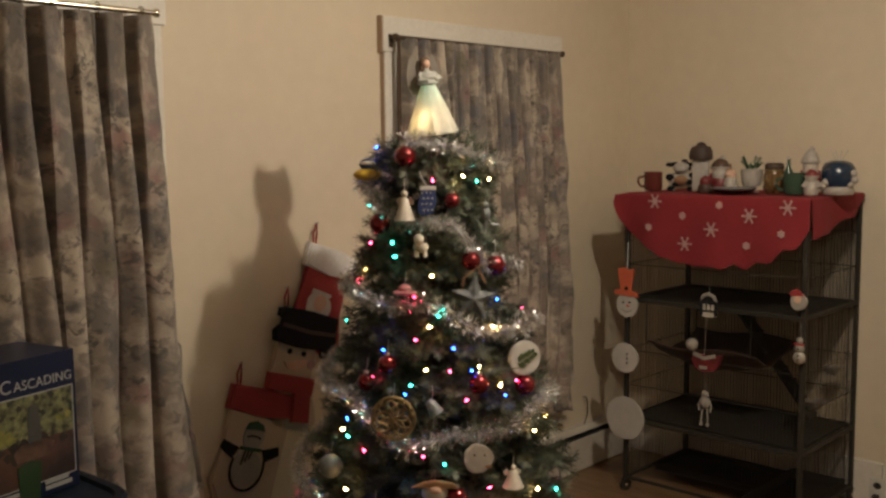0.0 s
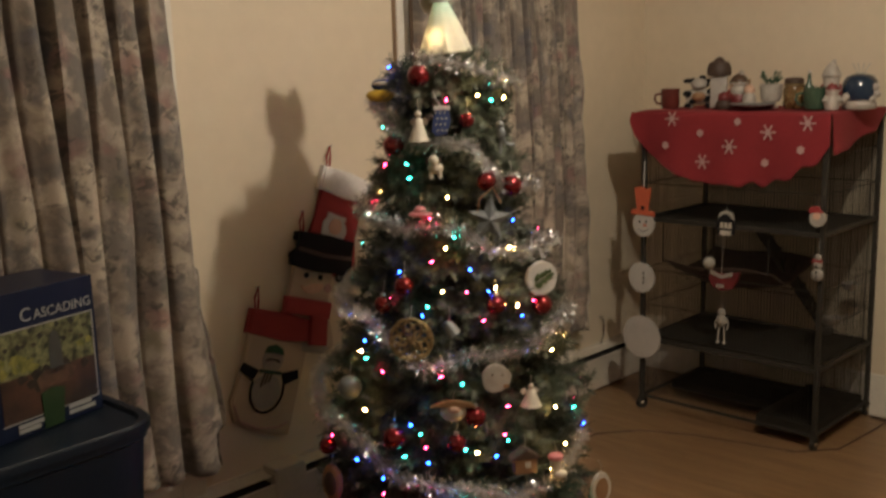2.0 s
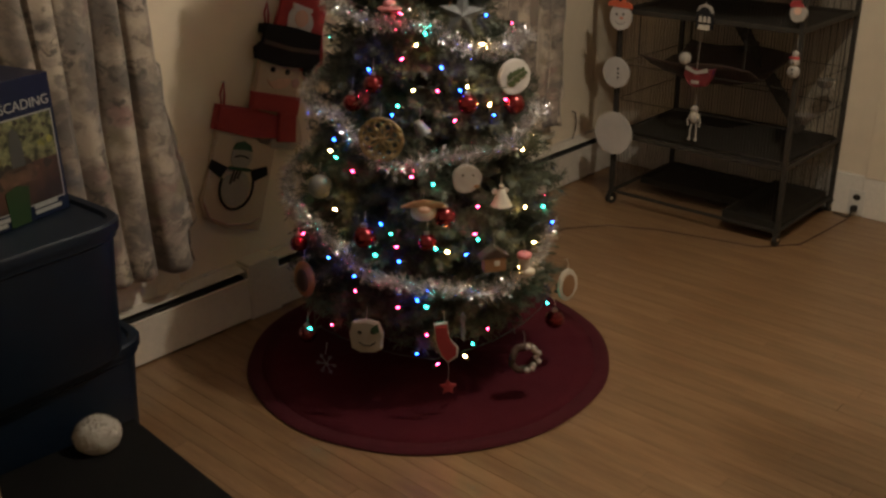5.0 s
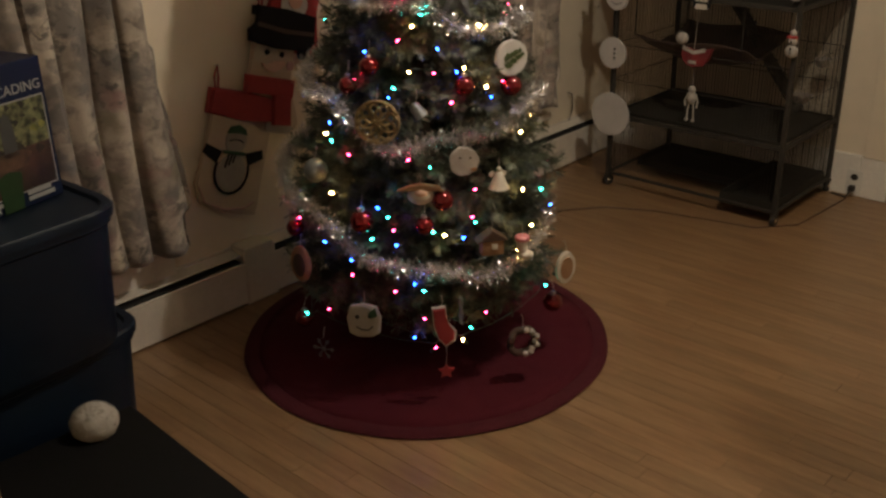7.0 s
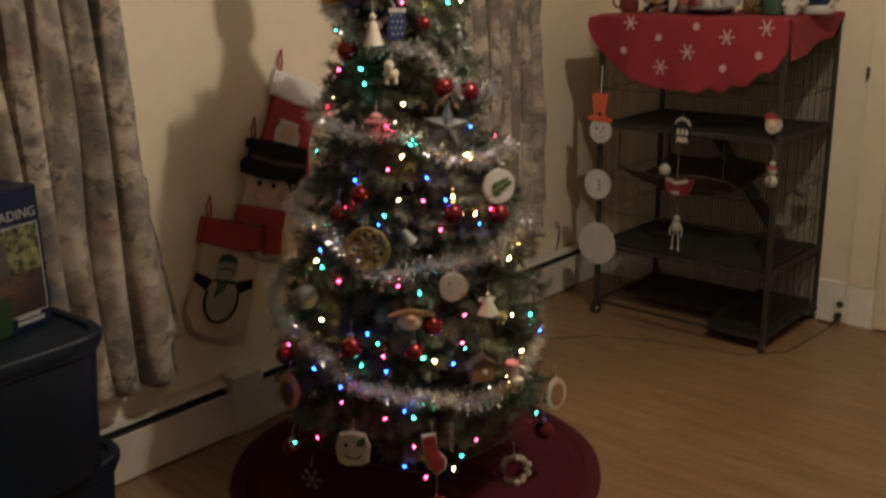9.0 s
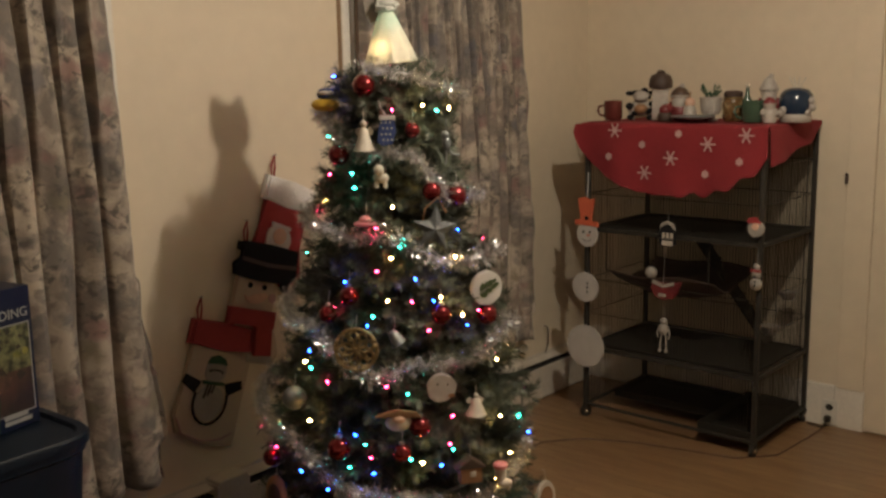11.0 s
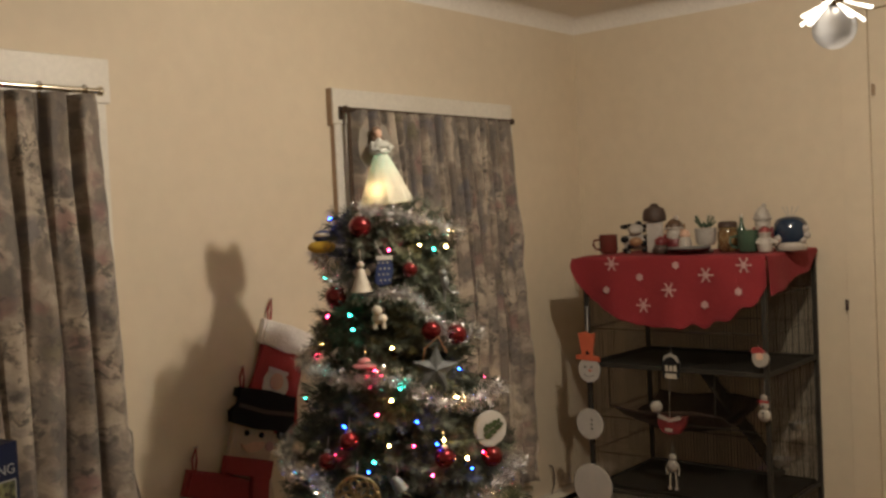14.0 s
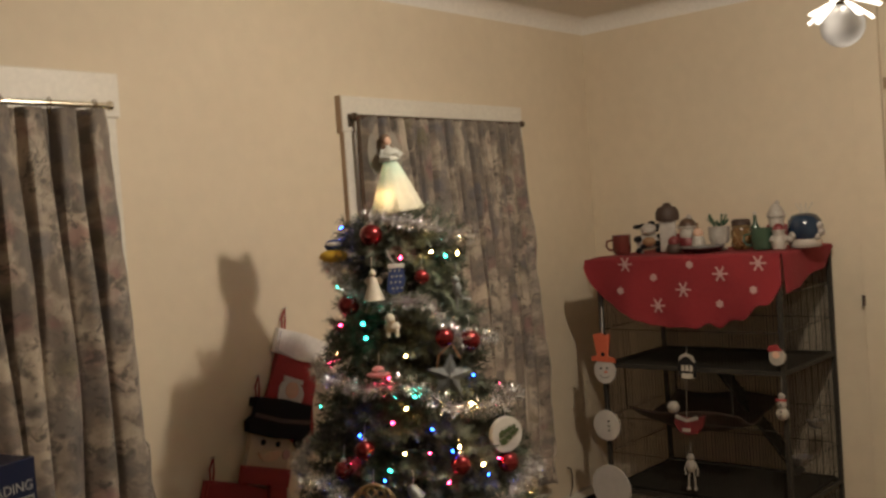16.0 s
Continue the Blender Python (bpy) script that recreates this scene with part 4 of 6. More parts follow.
jar = shelf_thing("glass_jar", "amber glass jar with gold lattice and dark lid", -0.962, category="jar")
part("body", lathe(fresh(), [(0.032, 0), (0.041, 0.012), (0.041, 0.082), (0.034, 0.098), (0.001, 0.098)]), AMBER, jar)
part("lid", lathe(fresh(), [(0.034, 0.098), (0.039, 0.104), (0.039, 0.120), (0.030, 0.127), (0.001, 0.127)]), BROWN, jar)
part("rim", lathe(fresh(), [(0.036, 0.092), (0.0405, 0.095), (0.0405, 0.099), (0.034, 0.102)]), GOLD, jar, "gold rim")
for k in range(8):
    for lean in (-1, 1):
        part("lattice_strand", tube(fresh(), [(0.0425 * math.cos(a), 0.0425 * math.sin(a), 0.014 + 0.066 * q / 6) for q, a in ((q, 2 * math.pi * k / 8 + lean * 0.16 * q) for q in range(7))], 0.0014, 4), GOLD, jar)

bottle = shelf_thing("slim_bottle", "slim dark green bottle with a pale stopper", -1.015, -0.36, "bottle")
part("body", lathe(fresh(), [(0.020, 0), (0.022, 0.01), (0.021, 0.085), (0.009, 0.108), (0.006, 0.140), (0.001, 0.141)]), GREEN_GLASS, bottle)
part("stopper", ball(fresh(), (0, 0, 0.146), 0.009, seg=12), IVORY, bottle)

globe = shelf_thing("snow_globe", "squat blue glass dome on a white snowy base", -1.222, -0.36, "snow globe")
part("base", lathe(fresh(), [(0.058, 0), (0.064, 0.010), (0.062, 0.026), (0.052, 0.036), (0.001, 0.036)], (0, 0, 0), 30), GLAZED, globe)
part("dome", lathe(fresh(), [(0.058, 0.034), (0.066, 0.050), (0.068, 0.080), (0.064, 0.108), (0.050, 0.128), (0.026, 0.137), (0.001, 0.138)], (0, 0, 0), 30), BLUE_GLASS, globe)
for s_, z in ((-0.05, 0.05), (-0.062, 0.035), (0.04, 0.042), (0.058, 0.06), (0.052, 0.085)):
    part("snow_lump", ball(fresh(), (0.040, s_, z), 0.016, seg=10), GLAZED, globe)
for lean in (-0.030, -0.012, 0.010, 0.034):
    part("sprig", tube(fresh(), [(0, 0.3 * lean, 0.132), (0.004, 0.6 * lean, 0.155), (0, lean, 0.178)], 0.0028), IVORY, globe)

small_dish = shelf_thing("glass_dish", "shallow clear glass dish with a frosted rim", -0.84, -0.50, "dish")
part("body", lathe(fresh(), [(0.04, 0), (0.075, 0.006), (0.092, 0.022), (0.088, 0.023), (0.070, 0.009), (0.001, 0.006)], (0, 0, 0), 32), GLASS, small_dish)
part("rim", lathe(fresh(), [(0.088, 0.021), (0.093, 0.022), (0.093, 0.026), (0.088, 0.027)], (0, 0, 0), 32), FROST, small_dish)


# ---- the wall outlet ----
outlet = thing("wall_outlet", "ivory duplex outlet with a black plug and cord", "outlet", pose(-0.0185, -1.304, 0.066, 0, 0, 180))
part("plate", box(fresh(), (0.005, 0.070, 0.114), (0.0025, 0, 0), 0.002), PLATE, outlet, smooth=False)
for z in (0.024, -0.024):
    socket = part("socket", plate(fresh(), circle(0.017, 0, z, 18, 0, 0.85), 0.003, 0.0075), BLACK if z > 0 else PLATE, outlet)
plug = thing("power_plug", "black power plug and trailing cord at the outlet", "plug")
part("body", box(fresh(), (0.032, 0.026, 0.026), (-0.042, -1.304, 0.042), 0.006), BLACK, plug)
part("cord", tube(fresh(), [(-0.052, -1.304, 0.038), (-0.066, -1.300, 0.020), (-0.068, -1.290, 0.006), (-0.055, -1.26, 0.005), (-0.05, -1.22, 0.005)], 0.004), BLACK, plug)

lead = thing("extension_cord", "thin reddish brown extension cord lying on the oak floor", "cord")
route = [(-1.585, -0.50), (-1.30, -0.425), (-0.99, -0.41), (-0.84, -0.53), (-0.745, -0.72), (-0.69, -0.93), (-0.645, -1.14), (-0.50, -1.265), (-0.25, -1.285), (-0.075, -1.296)]
part("wire", tube(fresh(), [(x, y, 0.0032) for x, y in route], 0.0026), CORD, lead)
cable = thing("wall_cable", "thin dark cable looping up from the heater", "cable")
part("cord", tube(fresh(), [(-0.40, -0.02, 0.205), (-0.375, -0.02, 0.25), (-0.372, -0.02, 0.30), (-0.385, -0.02, 0.335), (-0.41, -0.02, 0.345)], 0.0035), BROWN, cable)


# ---- stockings on the window wall ----
def stocking(label, x, z, tilt, wide, tall, cuff_h, body_mat, cuff_mat, toe=0.07):
    """A stocking hung by the loop at its cuff's left corner."""
    s = thing("stocking", label, "stocking", pose(x, -0.004, z, 0, 0, -90) @ pose(0, 0, 0, tilt, 0, 0), "stockings on the wall")
    leg = [(0.012, -cuff_h * 0.7), (wide - 0.012, -cuff_h * 0.7), (wide - 0.018, -tall * 0.60), (wide + toe * 0.55, -tall * 0.78), (wide + toe, -tall * 0.90),
           (wide + toe * 0.6, -tall), (wide * 0.45, -tall), (wide * 0.12, -tall * 0.93), (0.0, -tall * 0.78), (0.016, -tall * 0.5)]
    part("leg", plate(fresh(), leg, 0.020, 0.024, 0.006), body_mat, s)
    bulge = [(-0.006, 0.0), (wide * 0.5, 0.006), (wide + 0.006, 0.0), (wide + 0.004, -cuff_h), (wide * 0.5, -cuff_h - 0.008), (-0.004, -cuff_h)]
    part("cuff", plate(fresh(), bulge, 0.028, 0.032, 0.008), cuff_mat, s)
    part("loop", tube(fresh(), [(0.012, 0.02, -0.01), (0.012, 0.004, 0.035), (0.010, 0.010, 0.075), (0.012, 0.022, 0.035), (0.012, 0.03, -0.01)], 0.004), cuff_mat if cuff_mat is RED_CLOTH else RED_CLOTH, s)
    part("nail", rod(fresh(), (-0.004, 0.010, 0.072), (0.022, 0.010, 0.076), 0.002), SILVER, s)
    return s


one = stocking("red stocking with white plush cuff and appliqued bearded face", -2.108, 1.246, -21, 0.228, 0.375, 0.085, RED_CLOTH, PLUSH, 0.03)
part("beard", plate(fresh(), circle(0.058, 0.105, -0.215, 20, 0.06), 0.006, 0.029, 0.002), WHITE_FELT, one)
part("face_patch", plate(fresh(), circle(0.030, 0.105, -0.200, 16), 0.004, 0.032), SKIN, one)
part("cap_trim", plate(fresh(), [(0.06, -0.155), (0.15, -0.158), (0.15, -0.172), (0.06, -0.170)], 0.006, 0.030, 0.002), WHITE_FELT, one)

two = stocking("pale stocking with a snowman, black hat and red scarf", -2.242, 1.026, -18, 0.205, 0.42, 0.03, BEIGE_CLOTH, BLACK_FELT, 0.06)
brim = fresh()
plate(brim, [(-0.020, -0.118), (0.10, -0.128), (0.238, -0.120), (0.262, -0.085), (0.245, -0.060), (0.248, 0.004), (0.12, 0.010), (-0.004, 0.004), (-0.002, -0.055), (-0.030, -0.082)], 0.020, 0.046, 0.005)
part("hat", brim, BLACK_FELT, two)
for y in (0.07, 0.135):
    part("eye", plate(fresh(), circle(0.010, y, -0.145, 12), 0.004, 0.028), BLACK_FELT, two)
part("nose", plate(fresh(), [(0.062, -0.196), (0.052, -0.182), (0.070, -0.188), (0.105, -0.172), (0.150, -0.165), (0.156, -0.176), (0.140, -0.196), (0.112, -0.207), (0.084, -0.208)], 0.006, 0.030, 0.001), SKIN, two)
part("hat_band", plate(fresh(), [(-0.004, -0.064), (0.12, -0.072), (0.246, -0.064), (0.246, -0.050), (0.12, -0.058), (-0.002, -0.050)], 0.004, 0.049), BROWN, two)
part("ear_muff", plate(fresh(), circle(0.024, 0.228, -0.128, 16), 0.012, 0.034, 0.003), BLACK_FELT, two)
part("cheek", plate(fresh(), circle(0.017, 0.180, -0.178, 14), 0.003, 0.0268), PINK_FELT, two)
part("toe_patch", plate(fresh(), [(0.11, -0.385), (0.20, -0.372), (0.238, -0.395), (0.222, -0.416), (0.12, -0.416)], 0.003, 0.0268, 0.001), AGED_FELT, two)
scarf = fresh()
plate(scarf, [(-0.012, -0.228), (0.200, -0.226), (0.202, -0.288), (-0.008, -0.288)], 0.02, 0.046, 0.005)
plate(scarf, [(0.115, -0.282), (0.195, -0.282), (0.215, -0.385), (0.135, -0.390)], 0.014, 0.044, 0.004)
part("scarf", scarf, RED_CLOTH, two)

three = stocking("pale stocking with a red cuff and a penguin", -2.452, 0.790, -20, 0.288, 0.42, 0.085, BEIGE_CLOTH, RED_CLOTH, -0.02)
part("belly", plate(fresh(), circle(0.062, 0.130, -0.275, 22), 0.005, 0.028, 0.001), AGED_FELT, three)
outline = fresh()
tube(outline, [(0.030, 0.130 + 0.070 * math.cos(a), -0.270 + 0.078 * math.sin(a)) for a in (radians(160 + 220 * k / 20) for k in range(21))], 0.0042)
part("coat", outline, BLACK_FELT, three)
for s in (-1, 1):
    part("wing", plate(fresh(), [(0.130 + s * 0.050, -0.205), (0.130 + s * 0.118, -0.185), (0.130 + s * 0.128, -0.215), (0.130 + s * 0.070, -0.245)], 0.008, 0.030, 0.002), BLACK_FELT, three)
part("head", plate(fresh(), circle(0.044, 0.130, -0.165, 18, 0.02), 0.005, 0.028, 0.001), AGED_FELT, three)
part("cap", plate(fresh(), [(0.088, -0.142), (0.098, -0.118), (0.130, -0.108), (0.160, -0.120), (0.172, -0.142), (0.130, -0.136)], 0.008, 0.032, 0.002), GREEN_CLOTH, three, "faded green cap")
part("brow", tube(fresh(), [(0.031, 0.100, -0.166), (0.031, 0.118, -0.160), (0.031, 0.142, -0.160), (0.031, 0.158, -0.167)], 0.0026), BLACK_FELT, three)
for k in range(3):
    part("scarf_fringe", plate(fresh(), [(0.106 + 0.014 * k, -0.205), (0.112 + 0.014 * k, -0.205), (0.104 + 0.014 * k, -0.262 + 0.01 * k), (0.097 + 0.014 * k, -0.260 + 0.01 * k)], 0.003, 0.0305), BROWN, three)
part("scarf", plate(fresh(), [(0.085, -0.200), (0.175, -0.200), (0.175, -0.212), (0.085, -0.212)], 0.006, 0.031, 0.001), GREEN_CLOTH, three)
part("toe_trim", tube(fresh(), [(0.026, 0.012, -0.335), (0.027, 0.045, -0.385), (0.027, 0.130, -0.405), (0.027, 0.215, -0.395), (0.026, 0.255, -0.372)], 0.0032), PINK_FELT, three, "faded red trim")


# ---- the corner by the first window: totes, boxes ----
def tote(x, y, z, long, wide, tall, turn, label):
    """A moulded storage tote with a lipped lid; x, y is its right-hand end's middle."""
    t = thing("storage_tote", label, "storage tote", pose(x, y, z, 0, 0, turn), "stacked totes")
    bm = fresh()
    rings = []
    for zz, k in ((0.0, 0.88), (0.01, 0.90), (tall * 0.55, 0.935), (tall - 0.05, 0.965), (tall - 0.045, 0.99), (tall - 0.015, 0.99)):
        ring = []
        for a in range(32):
            c, s = math.cos(2 * math.pi * a / 32), math.sin(2 * math.pi * a / 32)
            px, py = (abs(c) ** 0.35) * math.copysign(1, c), (abs(s) ** 0.35) * math.copysign(1, s)
            ring.append(bm.verts.new((-long / 2 + px * long / 2 * k, py * wide / 2 * k, zz)))
        rings.append(ring)
    for lo, hi in zip(rings, rings[1:]):
        for k in range(32):
            bm.faces.new((lo[k], lo[(k + 1) % 32], hi[(k + 1) % 32], hi[k]))
    bm.faces.new(reversed(rings[0]))
    part("body", bm, TUB, t)
    lid, rings = fresh(), []
    for zz, k in ((tall - 0.028, 1.015), (tall - 0.006, 1.02), (tall, 1.0), (tall - 0.001, 0.94), (tall - 0.010, 0.92), (tall - 0.010, 0.3)):
        ring = []
        for a in range(32):
            c, s = math.cos(2 * math.pi * a / 32), math.sin(2 * math.pi * a / 32)
            px, py = (abs(c) ** 0.35) * math.copysign(1, c), (abs(s) ** 0.35) * math.copysign(1, s)
            ring.append(lid.verts.new((-long / 2 + px * long / 2 * k, py * wide / 2 * k, zz)))
        rings.append(ring)
    for lo, hi in zip(rings, rings[1:]):
        for k in range(32):
            lid.faces.new((lo[k], lo[(k + 1) % 32], hi[(k + 1) % 32], hi[k]))
    lid.faces.new(rings[-1])
    part("lid", lid, TUB, t, "dark blue snap-on lid")
    return t


tote(-3.145, -0.405, 0.0, 0.62, 0.43, 0.405, 2, "dark navy plastic storage tote with lid, under another")
tote(-3.185, -0.465, 0.3955, 0.62, 0.42, 0.365, 3, "dark navy plastic storage tote stacked on another")


def fountain_box():
    """A printed carton standing on the upper tote."""
    b = thing("printed_carton", "dark blue carton with a garden picture and white lettering", "box", pose(-3.375, -0.505, 0.7515, 0, 0, -90 + 14))
    w, h = 0.31, 0.345
    part("carton", box(fresh(), (0.20, w, h), (-0.10, 0, h / 2), 0.002), BOX_BLUE, b, smooth=False)
    def print_(name, outline, mat, depth):
        return part(name, plate(fresh(), outline, 0.001, depth), mat, b, smooth=False)
    print_("foliage_picture", [(-0.125, 0.145), (0.142, 0.145), (0.142, 0.255), (-0.125, 0.255)], LEAF_PRINT, 0.0012)
    print_("terracotta_picture", [(-0.125, 0.040), (0.142, 0.040), (0.142, 0.145), (-0.125, 0.145)], POT_PRINT, 0.0012)
    rnd = random.Random(12)
    for name, mat, count, y0, y1, z0, z1, r in (("yellow_leaf_print", YELLOW_PRINT, 16, -0.12, -0.03, 0.155, 0.20, 0.012), ("yellow_leaf_print", YELLOW_PRINT, 6, 0.085, 0.13, 0.175, 0.20, 0.010),
                                               ("dark_leaf_print", DARK_PRINT, 18, -0.11, 0.13, 0.20, 0.25, 0.007), ("dark_shrub_print", DARK_PRINT, 16, -0.11, 0.13, 0.112, 0.150, 0.016)):
        for k in range(count):
            print_(name, circle(r * rnd.uniform(0.6, 1.2), rnd.uniform(y0, y1), rnd.uniform(z0, z1), 9, 0.25, rnd.uniform(0.6, 1.1)), mat, 0.0014 + 0.00002 * k)
    print_("column_picture", [(0.010, 0.13), (0.050, 0.13), (0.046, 0.20), (0.040, 0.225), (0.028, 0.235), (0.018, 0.225), (0.012, 0.20)], GREY_PRINT, 0.0022)
    print_("bowl_picture", [(-0.030, 0.125), (-0.022, 0.10), (0.07, 0.10), (0.085, 0.13), (0.06, 0.142), (-0.01, 0.142)], CLAY_PRINT, 0.0022)
    print_("green_patch", [(-0.020, 0.002), (0.035, 0.002), (0.045, 0.09), (0.012, 0.10), (-0.022, 0.09)], GREEN_PRINT, 0.0032)
    for y0, y1, z in ((-0.09, 0.0, 0.022), (0.052, 0.12, 0.028), (0.052, 0.13, 0.014), (-0.09, -0.03, 0.010)):
        print_("text_bar", [(y0, z), (y1, z), (y1, z + 0.010), (y0, z + 0.010)], INK, 0.0022)
    letters("title", "ASCADING", 0.033, INK, b, Matrix.Translation((0.0012, 0.062, 0.272)) @ Matrix(((0, 0, 1, 0), (1, 0, 0, 0), (0, 1, 0, 0), (0, 0, 0, 1))))
    letters("initial", "C", 0.045, INK, b, Matrix.Translation((0.0012, -0.042, 0.272)) @ Matrix(((0, 0, 1, 0), (1, 0, 0, 0), (0, 1, 0, 0), (0, 0, 0, 1))))
    for edge in ([(-0.128, 0.037), (0.145, 0.037), (0.145, 0.040), (-0.128, 0.040)], [(0.142, 0.040), (0.145, 0.040), (0.145, 0.258), (0.142, 0.258)],
                 [(-0.128, 0.255), (0.142, 0.255), (0.142, 0.258), (-0.128, 0.258)]):
        print_("border_line", edge, INK, 0.0016)
    return b


fountain_box()

bench = thing("low_black_chest", "low flat black chest in front of the totes", "chest", pose(-3.250, -0.676, 0, 0, 0, -3.5))
part("body", box(fresh(), (0.94, 1.02, 0.205), (-0.4775, -0.5175, 0.1025), 0.008), CHEST, bench)
part("lid", box(fresh(), (0.955, 1.035, 0.025), (-0.4775, -0.5175, 0.2175), 0.008), CHEST, bench)

tuft = thing("white_pompon", "slumped dull white woollen ball lying on the black chest", "ball", pose(-3.375, -0.722, 0.2295))
fuzz = fresh()
ball(fuzz, (0, 0, 0.030), 0.058, (1, 1, 0.80), 24)
for v in fuzz.verts:
    v.co += 0.006 * noise.noise(v.co * 60) * v.co.normalized()
    v.co.z = max(v.co.z, 0.001)
part("ball", fuzz, DULL_WHITE, tuft)
strands = fresh()
rnd = random.Random(5)
for _ in range(900):
    a, b = rnd.uniform(0, 6.283), math.acos(rnd.uniform(-0.1, 1))
    d = Vector((math.sin(b) * math.cos(a), math.sin(b) * math.sin(a), math.cos(b)))
    p = Vector((0, 0, 0.030)) + Vector((d.x * 0.055, d.y * 0.055, d.z * 0.044))
    side = d.cross(Vector((rnd.random(), rnd.random(), rnd.random()))).normalized() * 0.0012
    tip = p + d * 0.007 + side * rnd.uniform(-4, 4)
    strands.faces.new([strands.verts.new(q) for q in (p - side, p + side, tip)])
part("fuzz", strands, DULL_WHITE, tuft)

carton = thing("cardboard_box", "plain brown cardboard box on the black chest", "box")
part("body", box(fresh(), (0.34, 0.11, 0.425), (-3.84, -0.812, 0.4425), 0.003), CARDBOARD, carton, smooth=False)
for y in (-0.839, -0.785):
    part("flap", box(fresh(), (0.338, 0.052, 0.004), (-3.84, y, 0.6575), 0.001), CARDBOARD, carton, smooth=False)


# ---- the tree ----
TX, TY = -2.198, -0.723
OUTLINE = ((0.10, 0.36), (0.20, 0.41), (0.35, 0.425), (0.60, 0.415), (0.75, 0.36), (0.90, 0.318), (1.06, 0.283), (1.20, 0.235), (1.37, 0.200), (1.50, 0.188), (1.60, 0.145), (1.66, 0.085), (1.70, 0.045))


def reach(z):
    """The tree's radius at a height."""
    return float(np.interp(z, [p[0] for p in OUTLINE], [p[1] for p in OUTLINE]))


def on_tree(az, z, out=0.0):
    r = reach(z) + out
    return Vector((TX + r * math.cos(radians(az)), TY + r * math.sin(radians(az)), z))


def branch_mesh(length, seed):
    """A wired branch along +x: a stem, side twigs and flat needles."""
    rnd = random.Random(seed)
    verts, faces = [], []

    def needles(a, b, step, long):
        a, b = Vector(a), Vector(b)
        way = (b - a).normalized()
        side = way.cross(Vector((0.1, 0.3, 1))).normalized()
        up = way.cross(side)
        count = max(3, int((b - a).length / step))
        for k in range(count):
            p = a + (b - a) * (k / count)
            for _ in range(4):
                t = rnd.uniform(0, 6.283)
                d = (way * rnd.uniform(0.35, 0.9) + side * math.cos(t) + up * math.sin(t)).normalized()
                s = d.cross(way).normalized() * 0.0013
                q = p + d * long * rnd.uniform(0.75, 1.15)
                n = len(verts)
                verts.extend((p - s, p + s, q + s * 0.7, q - s * 0.7))
                faces.append((n, n + 1, n + 2, n + 3))

    def stem(a, b, r):
        a, b = Vector(a), Vector(b)
        way = (b - a).normalized()
        side = way.cross(Vector((0, 0, 1))).normalized() * r
        up = way.cross(side).normalized() * r
        n = len(verts)
        verts.extend((a + side, a - 0.5 * side + up, a - 0.5 * side - up, b))
        faces.extend(((n, n + 1, n + 3), (n + 1, n + 2, n + 3), (n + 2, n, n + 3)))

    bend = lambda x: Vector((x, 0, 0.10 * x * x / length))  # noqa: E731
    marks = [length * k / 5 for k in range(6)]
    for a, b in zip(marks, marks[1:]):
        stem(bend(a), bend(b), 0.003)
        if b > 0.25 * length:
            needles(bend(a), bend(b), 0.0042, 0.030)
    twigs = max(4, int(length / 0.045))
    for k in range(twigs):
        x = length * (0.30 + 0.62 * k / twigs)
        s = 1 if k % 2 else -1
        lt = (length - x) * 0.55 + 0.045
        root = bend(x)
        tip = root + Vector((lt * 0.72, s * lt * rnd.uniform(0.45, 0.8), lt * rnd.uniform(-0.3, 0.35)))
        stem(root, tip, 0.002)
        needles(root, tip, 0.0046, 0.026)
    me = bpy.data.meshes.new("branch")
    me.from_pydata(verts, [], faces)
    me.materials.append(NEEDLE)
    return me


def tree():
    t = thing("christmas_tree", "slim dark green artificial fir with lights and ornaments", "tree", pose(TX, TY, 0))
    part("trunk", rod(fresh(), (0, 0, 0.02), (0, 0, 1.66), 0.020, 0.006, seg=10), BARK, t)
    lengths = (0.09, 0.14, 0.19, 0.24, 0.29, 0.34, 0.40, 0.44)
    meshes = [[branch_mesh(x, 10 * i + s) for s in range(2)] for i, x in enumerate(lengths)]
    rnd = random.Random(11)
    z, layer = 0.285, 0
    while z < 1.60:
        r = reach(z)
        n = int(8 + 17 * r)
        for k in range(n):
            az = 360 * (k + 0.5 * (layer % 2)) / n + rnd.uniform(-9, 9)
            want = r * (rnd.uniform(0.80, 1.0) if z > 1.05 else rnd.uniform(0.88, 1.08)) * (1 + (0.12 if z > 1.0 else 0.04) * max(0, math.cos(radians(az - 200))) ** 3)
            i = min(range(len(lengths)), key=lambda q: abs(lengths[q] - want))
            up = rnd.uniform(-14, 8) + 20 * max(0, z - 1.35)
            again("branch", rnd.choice(meshes[i]), t, pose(0, 0, z - 0.4 * r * math.sin(radians(up)) + rnd.uniform(-0.02, 0.02), rnd.uniform(-40, 40), -up, az))
        z += 0.062 - 0.012 * (z > 1.2)
        layer += 1
    for k in range(13):  # a few bare low branches that droop under the full crown
        again("branch", meshes[(4, 5, 6)[k % 3]][k % 2], t, pose(0, 0, 0.245 + 0.012 * (k % 4), rnd.uniform(-40, 40), rnd.uniform(2, 14), 360 * k / 13 + rnd.uniform(-10, 10)))
    for k in range(7):
        again("branch", meshes[0][k % 2], t, pose(0, 0, 1.53, 0, -50 + 4 * k, 360 * k / 7))
    return t


tree()


